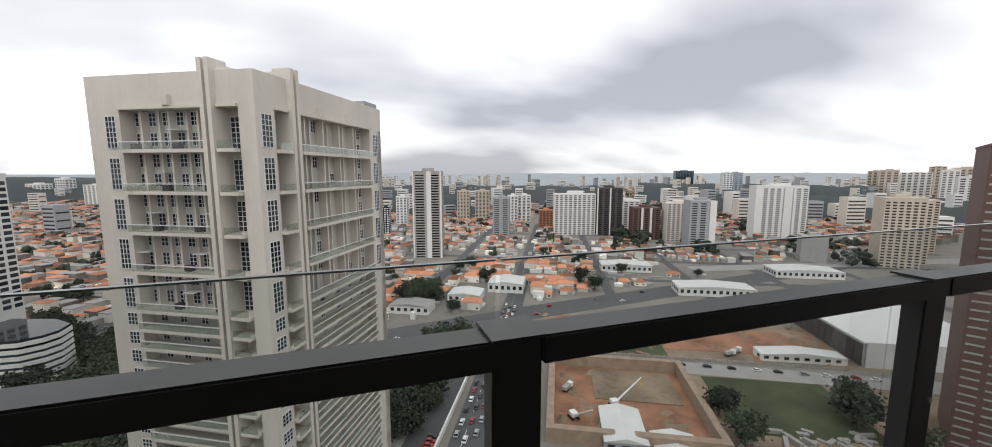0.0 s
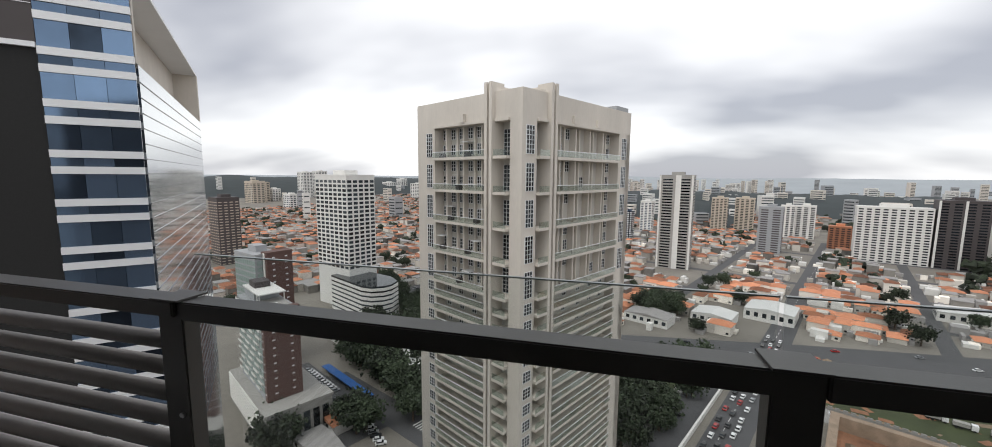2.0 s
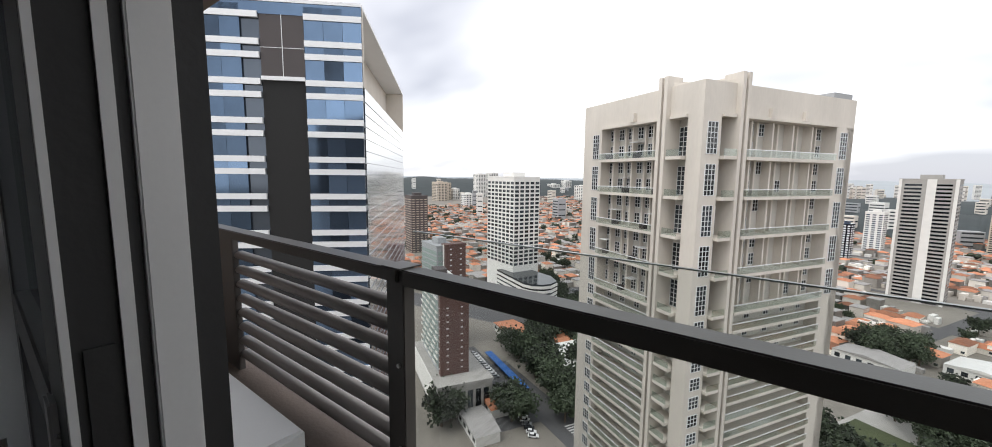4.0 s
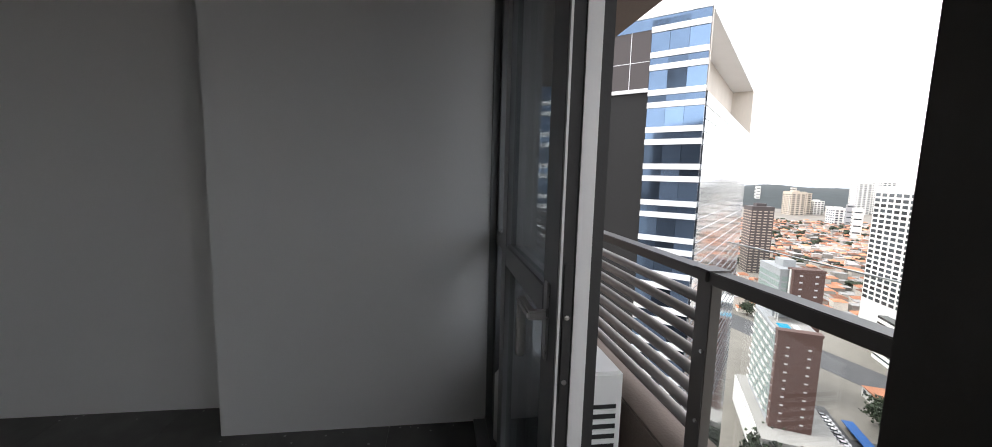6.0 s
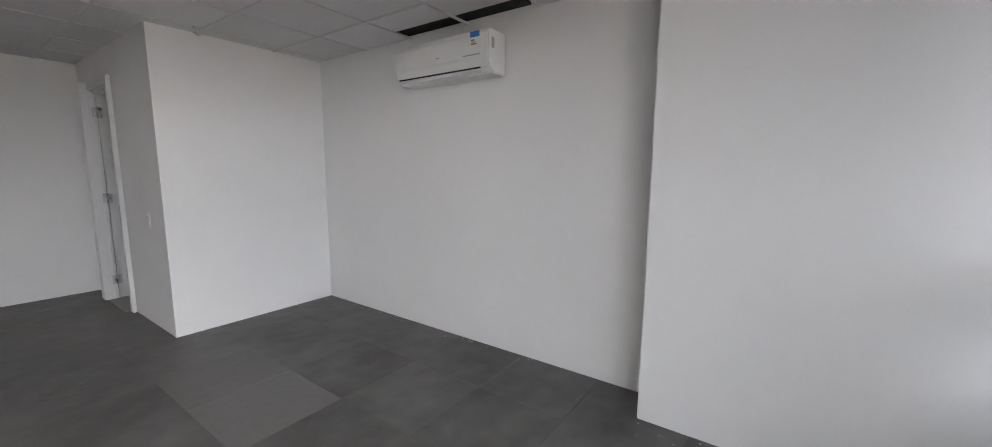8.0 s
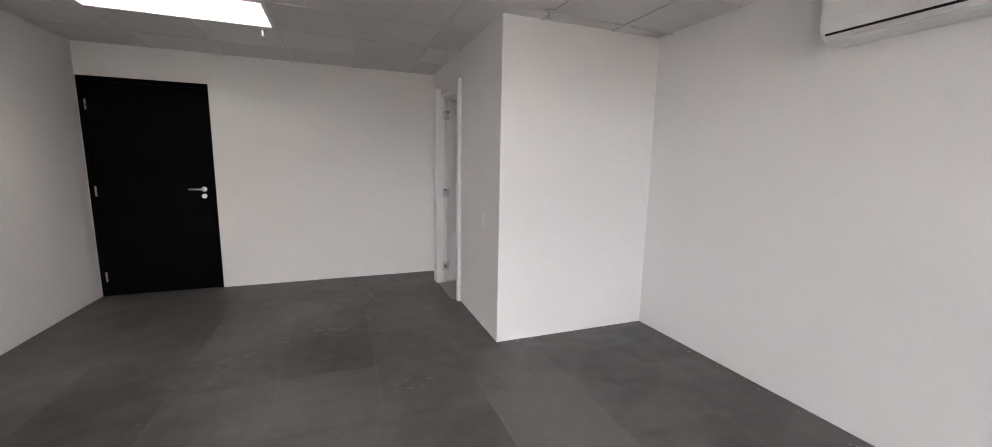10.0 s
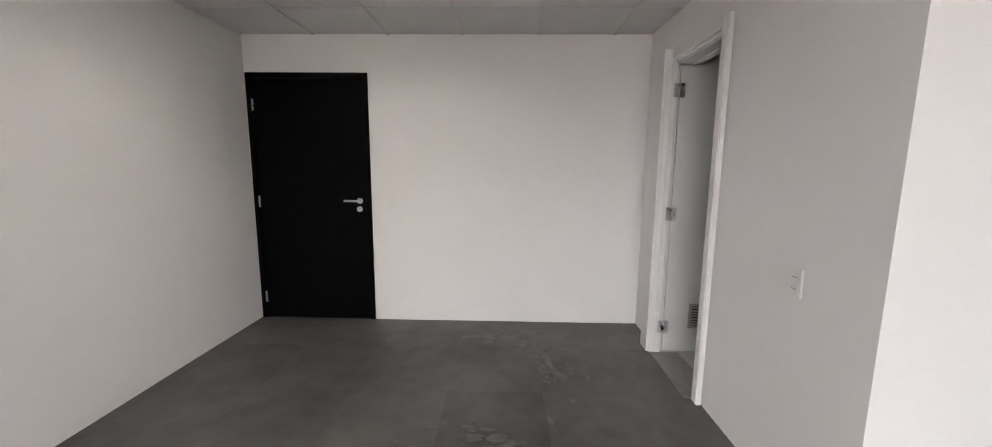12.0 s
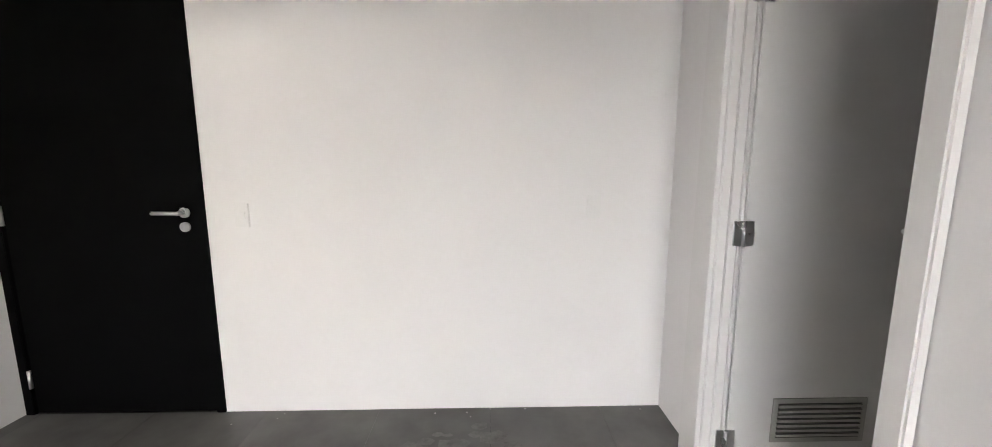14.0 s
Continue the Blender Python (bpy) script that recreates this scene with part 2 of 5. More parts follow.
# ---- builders ----
class Geo:
    """Collects boxes, prisms and tubes into one mesh."""

    def __init__(self):
        self.v, self.f = [], []

    def box(self, x0, y0, z0, x1, y1, z1, m=None):
        n = len(self.v)
        pts = [(x, y, z) for z in (z0, z1) for y in (y0, y1) for x in (x0, x1)]
        self.v += [tuple(m @ Vector(p)) for p in pts] if m else pts
        self.f += [tuple(n + i for i in q) for q in ((0, 2, 3, 1), (4, 5, 7, 6), (0, 1, 5, 4), (2, 6, 7, 3), (0, 4, 6, 2), (1, 3, 7, 5))]
        return self

    def prism(self, pts, z0, z1, m=None):
        """A flat outline (counter-clockwise) drawn up from z0 to z1."""
        n, k = len(self.v), len(pts)
        both = [(x, y, z) for z in (z0, z1) for x, y in pts]
        self.v += [tuple(m @ Vector(p)) for p in both] if m else both
        self.f += [tuple(n + i for i in reversed(range(k))), tuple(n + k + i for i in range(k))]
        self.f += [(n + i, n + (i + 1) % k, n + k + (i + 1) % k, n + k + i) for i in range(k)]
        return self

    def tube(self, a, b, r, r2=None, k=12):
        a, b = Vector(a), Vector(b)
        q = (b - a).to_track_quat("Z", "Y").to_matrix()
        n = len(self.v)
        for p, rad in ((a, r), (b, r if r2 is None else r2)):
            for i in range(k):
                t = 2 * math.pi * i / k
                self.v.append(tuple(p + q @ Vector((math.cos(t) * rad, math.sin(t) * rad, 0))))
        self.f += [(n + i, n + (i + 1) % k, n + k + (i + 1) % k, n + k + i) for i in range(k)]
        self.f += [tuple(n + i for i in reversed(range(k))), tuple(n + k + i for i in range(k))]
        return self

    def hip(self, x0, y0, x1, y1, z, h, m=None, over=0.5):
        """A hipped roof over a rectangle."""
        x0, y0, x1, y1 = x0 - over, y0 - over, x1 + over, y1 + over
        n = len(self.v)
        w, d = x1 - x0, y1 - y0
        if w >= d:
            r = [(x0 + d / 2, (y0 + y1) / 2), (x1 - d / 2, (y0 + y1) / 2)]
            faces = [(0, 1, 5, 4), (1, 2, 5), (2, 3, 4, 5), (3, 0, 4), (3, 2, 1, 0)]
        else:
            r = [((x0 + x1) / 2, y0 + w / 2), ((x0 + x1) / 2, y1 - w / 2)]
            faces = [(0, 1, 4), (1, 2, 5, 4), (2, 3, 5), (3, 0, 4, 5), (3, 2, 1, 0)]
        pts = [(x0, y0, z), (x1, y0, z), (x1, y1, z), (x0, y1, z), (*r[0], z + h), (*r[1], z + h)]
        self.v += [tuple(m @ Vector(p)) for p in pts] if m else pts
        self.f += [tuple(n + i for i in q) for q in faces]
        return self

    def mesh(self, name, material, bevel=0.0, smooth=False):
        me = bpy.data.meshes.new(name)
        me.from_pydata(self.v, [], self.f)
        if bevel:
            bm = bmesh.new()
            bm.from_mesh(me)
            bmesh.ops.bevel(bm, geom=bm.edges[:], offset=bevel, segments=2, affect="EDGES", clamp_overlap=True)
            bm.to_mesh(me)
            bm.free()
        if smooth:
            for p in me.polygons:
                p.use_smooth = len(p.vertices) == 4
        me.materials.append(material)
        return me


def part(name, g, material, parent, label="", bevel=0.0, smooth=False, m=None):
    me = g if isinstance(g, bpy.types.Mesh) else g.mesh(name, material, bevel, smooth)
    ob = new(name, me)
    ob.parent = parent
    if m is not None:
        ob.matrix_basis = m
    if label:
        ob["label"] = label
    return ob


def thing(name, label, category, m=None, group="", kind=""):
    ob = tagged(new(name), label, category, group, kind)
    if m is not None:
        ob.matrix_basis = m
    return ob


def solid(name, g, material, label, category="", kind="structure", bevel=0.0, smooth=False, group="", m=None):
    ob = new(name, g.mesh(name, material, bevel, smooth))
    if m is not None:
        ob.matrix_basis = m
    return tagged(ob, label, category, group, kind)


def B(*a):
    return Geo().box(*a)


# ---- the office room ----
XL, XR, YD, CE = -2.08, 2.745, -7.08, 2.465      # AC wall, far side wall, entrance wall, ceiling
COLX, COLY, BX, BY = -1.80, -1.39, -0.67, -4.80  # pier face and end, bathroom block
G0 = -100.0                                      # street level
JAMB = 0.215
T = 0.15
solid("wall_west", B(XL - T, YD - T, -0.1, XL, 0.06, CE + 0.4), M["wall"], "white painted plaster side wall", "wall")
solid("wall_east", B(XR, YD - T, -0.1, XR + T, 0.06, CE + 0.4), M["wall"], "white painted plaster side wall", "wall")
solid("wall_pier", B(XL + 0.002, COLY, -0.05, COLX, 0.018, CE + 0.3), M["wall"], "white painted plaster pier beside the glazing", "wall", bevel=0.004)
d0, d1, dh = 1.69, 2.735, 2.165
g = B(XL, YD - T, -0.1, d0, YD, CE + 0.4).box(d1, YD - T, -0.1, XR, YD, CE + 0.4).box(d0, YD - T, dh, d1, YD, CE + 0.4)
solid("wall_entrance", g, M["wall"], "white painted wall with the entrance door", "wall")
b0, b1, bh = -6.50, -5.895, 2.11                   # bathroom doorway
bt = 0.14
g = B(BX - bt, YD, -0.05, BX, b0 - 0.046, CE + 0.3).box(BX - bt, b1 + 0.02, -0.05, BX, BY, CE + 0.3).box(BX - bt, b0 - 0.046, bh + 0.02, BX, b1 + 0.02, CE + 0.3)
solid("wall_bathroom_side", g, M["wall"], "white painted partition wall with the bathroom doorway", "wall")
solid("wall_bathroom_front", B(XL, BY - bt, -0.05, BX - bt, BY - 0.001, CE + 0.3), M["wall"], "white painted partition wall", "wall")
solid("floor_bathroom", B(XL, YD, -0.08, BX - 0.02, BY - bt, 0.005), M["porcelain"], "pale tiled bathroom floor", "floor")
floor = solid("floor", B(XL, YD - T, -0.12, XR, -0.05, -0.013), M["joint"], "grey raised access floor of worn square panels", "floor")

# ceiling: mineral tiles in a grid
g = Geo()
px, py = 0.625, 0.61
xs = [XL] + [0.26 + px * i for i in range(-3, 4)] + [XR]
ys = [YD] + [-4.06 + py * i for i in range(-4, 7)] + [-0.02]
LIGHTS = ((0.885, 2.135, -5.89, -5.28), (-0.99, 0.26, -3.45, -2.84))
for i in range(len(xs) - 1):
    for j in range(len(ys) - 1):
        cx, cy = (xs[i] + xs[i + 1]) / 2, (ys[j] + ys[j + 1]) / 2
        if any(l[0] < cx < l[1] and l[2] < cy < l[3] for l in LIGHTS):
            continue
        # tiles stop short above the air conditioner, where the black shade sheet shows
        back = 0.19 if i == 0 and -3.5 < cy < -2.4 else 0.008
        g.box(xs[i] + back, ys[j] + 0.008, CE + 0.006, xs[i + 1] - 0.008, ys[j + 1] - 0.008, CE + 0.02)
g2 = Geo()
solid("ceiling", g, M["ceil"], "suspended ceiling of pale mineral tiles", "ceiling")
for x in xs[1:-1]:
    cuts = [YD] + [v for l in sorted(LIGHTS, key=lambda l: l[2]) if l[0] + 0.1 < x < l[1] - 0.1 for v in (l[2], l[3])] + [-0.02]
    for q in range(0, len(cuts), 2):
        g2.box(x - 0.011, cuts[q], CE, x + 0.011, cuts[q + 1], CE + 0.012)
for y in ys[1:-1]:
    g2.box(XL, y - 0.011, CE + 0.001, XR, y + 0.011, CE + 0.013)
solid("ceiling_grid", g2, M["grid"], "white metal ceiling grid", "ceiling")
# black sheet added over the cut tiles to paint in the shade there
solid("ceiling_gap", B(XL, -3.65, CE + 0.03, XL + 0.45, -2.3, CE + 0.05), M["dark"], "black sheet standing in for shade above the air conditioner", "ceiling")
solid("ceiling_slab", B(XL - T, YD - T, CE + 0.4, XR + T, 0.06, CE + 0.55), M["concrete"], "concrete slab above the ceiling", "ceiling")

# entrance door
door = thing("door_entrance", "closed black lacquered entrance door with steel lever", "door", kind="structure")
fw = 0.045
part("frame", B(d0, YD - T, 0, d0 + fw, YD + 0.012, dh).box(d1 - fw, YD - T, 0, d1, YD + 0.012, dh).box(d0 + fw, YD - T, dh - fw, d1 - fw, YD + 0.012, dh), M["black"], door, bevel=0.003)
part("leaf", B(d0 + fw + 0.003, YD - 0.05, 0.006, d1 - fw - 0.003, YD - 0.002, dh - fw - 0.003), M["black"], door, bevel=0.003)
lx, lz = 1.795, 1.085
lv = Geo().tube((lx, YD - 0.002, lz), (lx, YD + 0.05, lz), 0.011).tube((lx - 0.01, YD + 0.05, lz), (lx + 0.125, YD + 0.05, lz + 0.002), 0.0095)
part("lever", lv, M["chrome"], door, "brushed steel lever", smooth=True)
part("rosette", Geo().tube((lx, YD - 0.002, lz), (lx, YD + 0.008, lz), 0.026, k=24), M["chrome"], door, smooth=True)
part("lock_cylinder", Geo().tube((lx + 0.002, YD - 0.002, lz - 0.073), (lx + 0.002, YD + 0.01, lz - 0.073), 0.024, k=24), M["chrome"], door, smooth=True)
for z in (0.2, 1.07, 1.9):
    part("hinge", Geo().tube((d1 - fw, YD + 0.004, z - 0.05), (d1 - fw, YD + 0.004, z + 0.05), 0.009), M["chrome"], door, smooth=True)

# bathroom doorway, its deep moulded frame and the open door
bd = thing("door_bathroom", "white bathroom door standing open in a deep moulded frame", "door", kind="structure")
FX, NX = -0.578, -0.632                           # faces of the frame at the far and near side
for nm, gg in (("jamb", B(BX - 0.0105, b0 - 0.045, 0, BX + 0.004, b0, bh)), ("jamb", B(BX - bt - 0.01, b1, 0, BX + 0.004, b1 + 0.02, bh)),
               ("head", B(BX - bt - 0.01, b0 - 0.02, bh, BX + 0.004, b1 + 0.02, bh + 0.02))):
    part(nm, gg, M["whitep"], bd, bevel=0.003)
part("architrave", B(BX + 0.005, b0 - 0.165, 0, FX, b0 - 0.03, bh + 0.10).box(BX + 0.005, b0 - 0.03, 0, FX - 0.016, b0 - 0.018, bh + 0.03).box(BX + 0.005, b0 - 0.018, 0, FX - 0.05, b0 - 0.006, bh + 0.01), M["whitep"], bd, "white moulded door casing", bevel=0.003)
part("architrave", B(BX + 0.005, b1 + 0.012, 0, NX, b1 + 0.078, bh + 0.10).box(BX + 0.005, b1, 0, NX - 0.014, b1 + 0.012, bh + 0.02), M["whitep"], bd, "white moulded door casing", bevel=0.006)
part("architrave", B(BX + 0.005, b0 - 0.03, bh + 0.03, NX, b1 + 0.012, bh + 0.10).box(BX + 0.005, b0 - 0.006, bh + 0.01, NX - 0.014, b1, bh + 0.03), M["whitep"], bd, "white moulded door casing", bevel=0.003)
part("stop_bead", B(BX - 0.105, b1 - 0.012, 0, BX - 0.075, b1, bh).box(BX - 0.105, b0, bh - 0.012, BX - 0.075, b1 - 0.012, bh), M["whitep"], bd)
part("threshold", B(BX - bt, b0, -0.02, FX - 0.02, b1, 0.008), M["stone"], bd, "grey stone threshold")
leafm = pose(BX - 0.018, b0 - 0.003, 0.02, 0, 0, 180)
leaf = part("leaf", B(0, 0, 0, 0.72, 0.035, 2.075), M["whitep"], bd, bevel=0.003, m=leafm)
vent = part("vent", B(0.18, -0.006, 0.185, 0.565, 0.0, 0.205).box(0.18, -0.006, 0.355, 0.565, 0.0, 0.375).box(0.18, -0.006, 0.205, 0.2, 0.0, 0.355).box(0.545, -0.006, 0.205, 0.565, 0.0, 0.355), M["vent"], leaf, "grey ventilation grille")
part("vent_backing", B(0.2, -0.002, 0.205, 0.545, -0.0005, 0.355), M["tyre"], leaf)
for i in range(7):
    part("vent_slat", B(0.2, -0.011, 0.211 + i * 0.021, 0.545, -0.003, 0.222 + i * 0.021), M["vent"], leaf)
kn = Geo().tube((0.655, 0, 1.06), (0.655, -0.05, 1.06), 0.011).tube((0.665, -0.05, 1.06), (0.56, -0.05, 1.06), 0.010).tube((0.655, 0, 1.06), (0.655, -0.008, 1.06), 0.025).tube((0.655, 0, 0.985), (0.655, -0.012, 0.985), 0.022)
part("door_handle", kn, M["chrome"], leaf, "brushed steel lever", smooth=True)
for z in (0.165, 1.02, 1.885):
    hb = part("hinge", B(BX - 0.0085, b0 - 0.006, z, BX + 0.024, b0 + 0.0015, z + 0.095).box(BX - 0.052, b0 - 0.006, z, BX - 0.0195, b0 + 0.0015, z + 0.095), M["chrome"], bd, "steel hinge", bevel=0.001)
    part("knuckle", Geo().tube((BX - 0.014, b0 + 0.004, z), (BX - 0.014, b0 + 0.004, z + 0.095), 0.0075), M["chrome"], hb, smooth=True)


def wall_plate(name, label, cat, m, slots):
    """A white plate on a wall, with its sockets or rockers."""
    t = thing(name, label, cat, m)
    part("plate", B(-0.036, 0, -0.06, 0.036, 0.009, 0.06), M["white"], t, bevel=0.003)
    for z in slots:
        if name == "power_socket":
            s = part("insert", B(-0.019, 0.009, z - 0.014, 0.019, 0.013, z + 0.014), M["white"], t, bevel=0.002)
            for dx in (-0.009, 0, 0.009):
                part("pin_hole", Geo().tube((dx, 0.0131, z), (dx, 0.0137, z), 0.0026, k=8), M["dark"], s)
        else:
            part("rocker", B(-0.02, 0.009, z - 0.02, 0.02, 0.0135, z + 0.02), M["white"], t, bevel=0.002)
    return t


wall_plate("power_socket", "white double power socket on the partition wall", "socket", pose(BX, -5.175, 0.95, 0, 0, -90), (-0.024, 0.024))
wall_plate("light_switch", "small white light switch on the entrance wall", "switch", pose(1.51, YD, 1.07), (0,))
wall_plate("light_switch", "small white light switch near the bathroom doorway", "switch", pose(-0.268, YD, 1.11), (0.0,))


def ceiling_light(x0, x1, y0, y1):
    x, y, w, d = (x0 + x1) / 2, (y0 + y1) / 2, x1 - x0 - 0.03, y1 - y0 - 0.03
    t = thing("ceiling_light", "recessed fluorescent light with a bright louvre grid", "ceiling light", pose(x, y, CE), group="ceiling lights")
    part("housing", B(-w / 2, -d / 2, 0.0, -w / 2 + 0.02, d / 2, 0.11).box(w / 2 - 0.02, -d / 2, 0.0, w / 2, d / 2, 0.11).box(-w / 2 + 0.02, -d / 2, 0.0, w / 2 - 0.02, -d / 2 + 0.02, 0.11)
         .box(-w / 2 + 0.02, d / 2 - 0.02, 0.0, w / 2 - 0.02, d / 2, 0.11).box(-w / 2, -d / 2, 0.11, w / 2, d / 2, 0.12), M["white"], t)
    for i in range(4):
        dy = (i - 1.5) * 0.135
        part("tube", Geo().tube((-w / 2 + 0.03, dy, 0.07), (w / 2 - 0.03, dy, 0.07), 0.013), M["tube"], t, "glowing fluorescent tube", smooth=True)
    for i in range(1, 16):
        xx = -w / 2 + i * w / 16
        part("louvre", B(xx - 0.0015, -d / 2 + 0.02, 0.002, xx + 0.0015, d / 2 - 0.02, 0.035), M["alul"], t)
    for i in range(1, 4):
        dy = (i - 2) * 0.135
        part("spine", B(-w / 2 + 0.02, dy - 0.0015, 0.001, w / 2 - 0.02, dy + 0.0015, 0.036), M["alul"], t)
    return t


M["tube"] = glow("fluorescent_tube", (1.0, 0.96, 0.91), LAMP)
for l in LIGHTS:
    ceiling_light(*l)


def sprinkler(x, y):
    t = thing("sprinkler", "small metal ceiling sprinkler head", "sprinkler", pose(x, y, CE), group="sprinklers")
    part("escutcheon", Geo().tube((0, 0, -0.006), (0, 0, 0.004), 0.035, k=20), M["chrome"], t)
    part("head", Geo().tube((0, 0, -0.05), (0, 0, -0.005), 0.009).tube((0, 0, -0.054), (0, 0, -0.05), 0.02, k=14), M["chrome"], t)


sprinkler(1.0, -5.93)
sprinkler(-0.95, -4.62)

# wall-mounted air conditioner
ac = thing("air_conditioner", "white split air conditioner mounted high on the wall", "air conditioner", pose(XL, -2.965, 2.055, 0, 0, 90))
# local: x along the wall, -y out of it
aw = 0.46
prof = [(0, 0.0), (-0.14, 0.0), (-0.19, 0.035), (-0.21, 0.1), (-0.21, 0.25), (-0.19, 0.285), (0, 0.285)]
gg = Geo().prism([(y, z) for y, z in prof][::-1], -aw, aw, Matrix(((0, 0, 1, 0), (1, 0, 0, 0), (0, 1, 0, 0), (0, 0, 0, 1))))
part("body", gg, M["white"], ac, bevel=0.008)
part("air_slot", B(-aw + 0.03, -0.199, 0.032, aw - 0.08, -0.185, 0.04), M["dark"], ac, "dark air outlet slot")
part("flap", B(-aw + 0.03, -0.182, 0.006, aw - 0.08, -0.146, 0.018, pose(0, 0, 0)), M["white"], ac)
lab = part("energy_label", B(0.31, -0.2125, 0.16, 0.39, -0.2102, 0.272), M["white"], ac, "printed energy rating label")
part("label_band", B(0.31, -0.2135, 0.235, 0.39, -0.2127, 0.272), M["blue"], lab)
for i, c in enumerate(("blue", "yellow", "red")):
    part("rating_bar", B(0.317, -0.2135, 0.212 - i * 0.013, 0.345 + 0.01 * i, -0.2127, 0.22 - i * 0.013), M[c], lab)
part("print_bar", B(0.24, -0.2115, 0.118, 0.39, -0.2102, 0.126), M["grey"], ac)
part("maker_mark", B(-0.015, -0.2115, 0.14, 0.015, -0.2102, 0.147), M["grey"], ac)
part("side_grille", B(aw - 0.002, -0.17, 0.16, aw + 0.002, -0.14, 0.23), M["vent"], ac)

# ---- glazed front ----
FY0, FY1 = 0.055, 0.14
front = thing("window_1", "grey aluminium glazed front with fixed panes", "window", kind="structure")
part("head_track", B(COLX, -0.06, 2.36, XR, FY1, CE + 0.02), M["alu"], front)
part("sill_track", B(COLX, -0.05, -0.10, XR, FY1, 0.012), M["alu"], front)
part("sill_rib", B(COLX, 0.015, 0.012, XR, 0.022, 0.03), M["alu"], front)
part("mullion", B(COLX + 0.005, FY0, 0.012, COLX + 0.055, FY1, 2.36), M["alu"], front, bevel=0.003)
part("wall_post", B(COLX - 0.2, 0.019, -0.04, COLX + 0.004, 0.14, CE + 0.02), M["alu"], front, "dark frame post against the pier")
part("mullion", B(-1.34, FY0, 0.012, -1.24, FY1, 2.36), M["alu"], front, bevel=0.004)


def fixed_bay(x0, x1, zt=1.04, pane="door_glass"):
    part("transom", B(x0, FY0, zt, x1, FY1 - 0.02, zt + 0.08), M["alu"], front, bevel=0.003)
    for z0, z1 in ((0.012, zt), (zt + 0.08, 2.36)):
        pn = part("pane", B(x0, 0.085, z0, x1, 0.091, z1), M[pane], front)
        pn.visible_shadow = False


fixed_bay(COLX + 0.055, -1.34)
fixed_bay(-1.24, -0.66)
# edge of the fixed leaf, its gasket and weather strip
part("stile", B(-0.66, 0.078, 0.012, -0.575, 0.118, 2.36), M["alul"], front, "pale aluminium edge stile", bevel=0.002)
part("weather_strip", B(-0.66, 0.119, 0.012, -0.585, 0.15, 2.36), M["gasket"], front)
part("weather_strip", B(-0.66, 0.047, 0.012, -0.582, 0.077, 2.36), M["gasket"], front)
part("guide_strip", B(-0.60, 0.056, 0.012, -0.578, 0.064, 2.36), M["alul"], front, "thin pale guide strip")
# frame and panes beyond the opening; unseen panes are clear to admit more daylight
part("mullion", B(JAMB, -0.05, 0.012, JAMB + 0.14, FY1 - 0.03, 2.36), M["rail"], front, "dark frame post", bevel=0.004)
fixed_bay(JAMB + 0.14, 1.45, pane="clear")
part("mullion", B(1.45, FY0, 0.012, 1.53, FY1, 2.36), M["alu"], front, bevel=0.003)
fixed_bay(1.53, XR, pane="clear")

sd = thing("sliding_door", "grey aluminium sliding glass door slid open", "door")
sx0, sx1 = -1.25, -0.455
ya, yb = 0.0, 0.045
part("stile", B(sx0, ya, 0.032, sx0 + 0.1, yb, 2.35), M["alu"], sd, bevel=0.003)
part("stile", B(sx1 - 0.13, ya, 0.032, sx1 - 0.012, yb, 2.35), M["alu"], sd, bevel=0.003)
part("edge_core", B(sx1 - 0.0115, ya + 0.006, 0.032, sx1 - 0.004, yb - 0.01, 2.35), M["gasket"], sd, "black lock channel")
part("edge_strip", B(sx1 - 0.0115, ya, 0.032, sx1, ya + 0.0055, 2.35), M["alul"], sd, "pale aluminium edge strip")
part("edge_strip", B(sx1 - 0.0115, yb - 0.0095, 0.032, sx1, yb, 2.35), M["alul"], sd, "pale aluminium edge strip")
part("gasket", B(sx1 - 0.09, yb + 0.001, 0.032, sx1 - 0.03, yb + 0.008, 2.35), M["gasket"], sd)
part("rail_bottom", B(sx0 + 0.1, ya, 0.032, sx1 - 0.13, yb, 0.11), M["alu"], sd, bevel=0.003)
part("rail_top", B(sx0 + 0.1, ya, 2.28, sx1 - 0.13, yb, 2.35), M["alu"], sd, bevel=0.003)
part("transom", B(sx0 + 0.1, ya, 1.06, sx1 - 0.13, yb, 1.14), M["alu"], sd, bevel=0.003)
for z0, z1 in ((0.11, 1.06), (1.14, 2.28)):
    pn = part("pane", B(sx0 + 0.1, 0.02, z0, sx1 - 0.13, 0.026, z1), M["door_glass"], sd)
    pn.visible_shadow = False
hx = -0.535
hd = Geo().box(hx - 0.011, ya - 0.045, 1.07, hx + 0.011, ya, 1.092).box(hx - 0.11, ya - 0.052, 1.07, hx + 0.011, ya - 0.03, 1.092).box(hx - 0.12, ya - 0.052, 0.93, hx - 0.098, ya - 0.03, 1.092)
part("handle", hd, M["alul"], sd, "pale angled pull handle", bevel=0.005)
part("handle_plate", B(hx - 0.016, ya - 0.007, 0.97, hx + 0.016, ya - 0.001, 1.16), M["chrome"], sd, bevel=0.002)
lp = part("lock_plate", B(sx1 - 0.004, ya + 0.012, 0.9, sx1 - 0.001, yb - 0.014, 1.22), M["gasket"], sd)
for z in (0.95, 1.1):
    part("screw", Geo().tube((sx1 - 0.001, ya + 0.021, z), (sx1 + 0.001, ya + 0.021, z), 0.006, k=10), M["chrome"], lp)

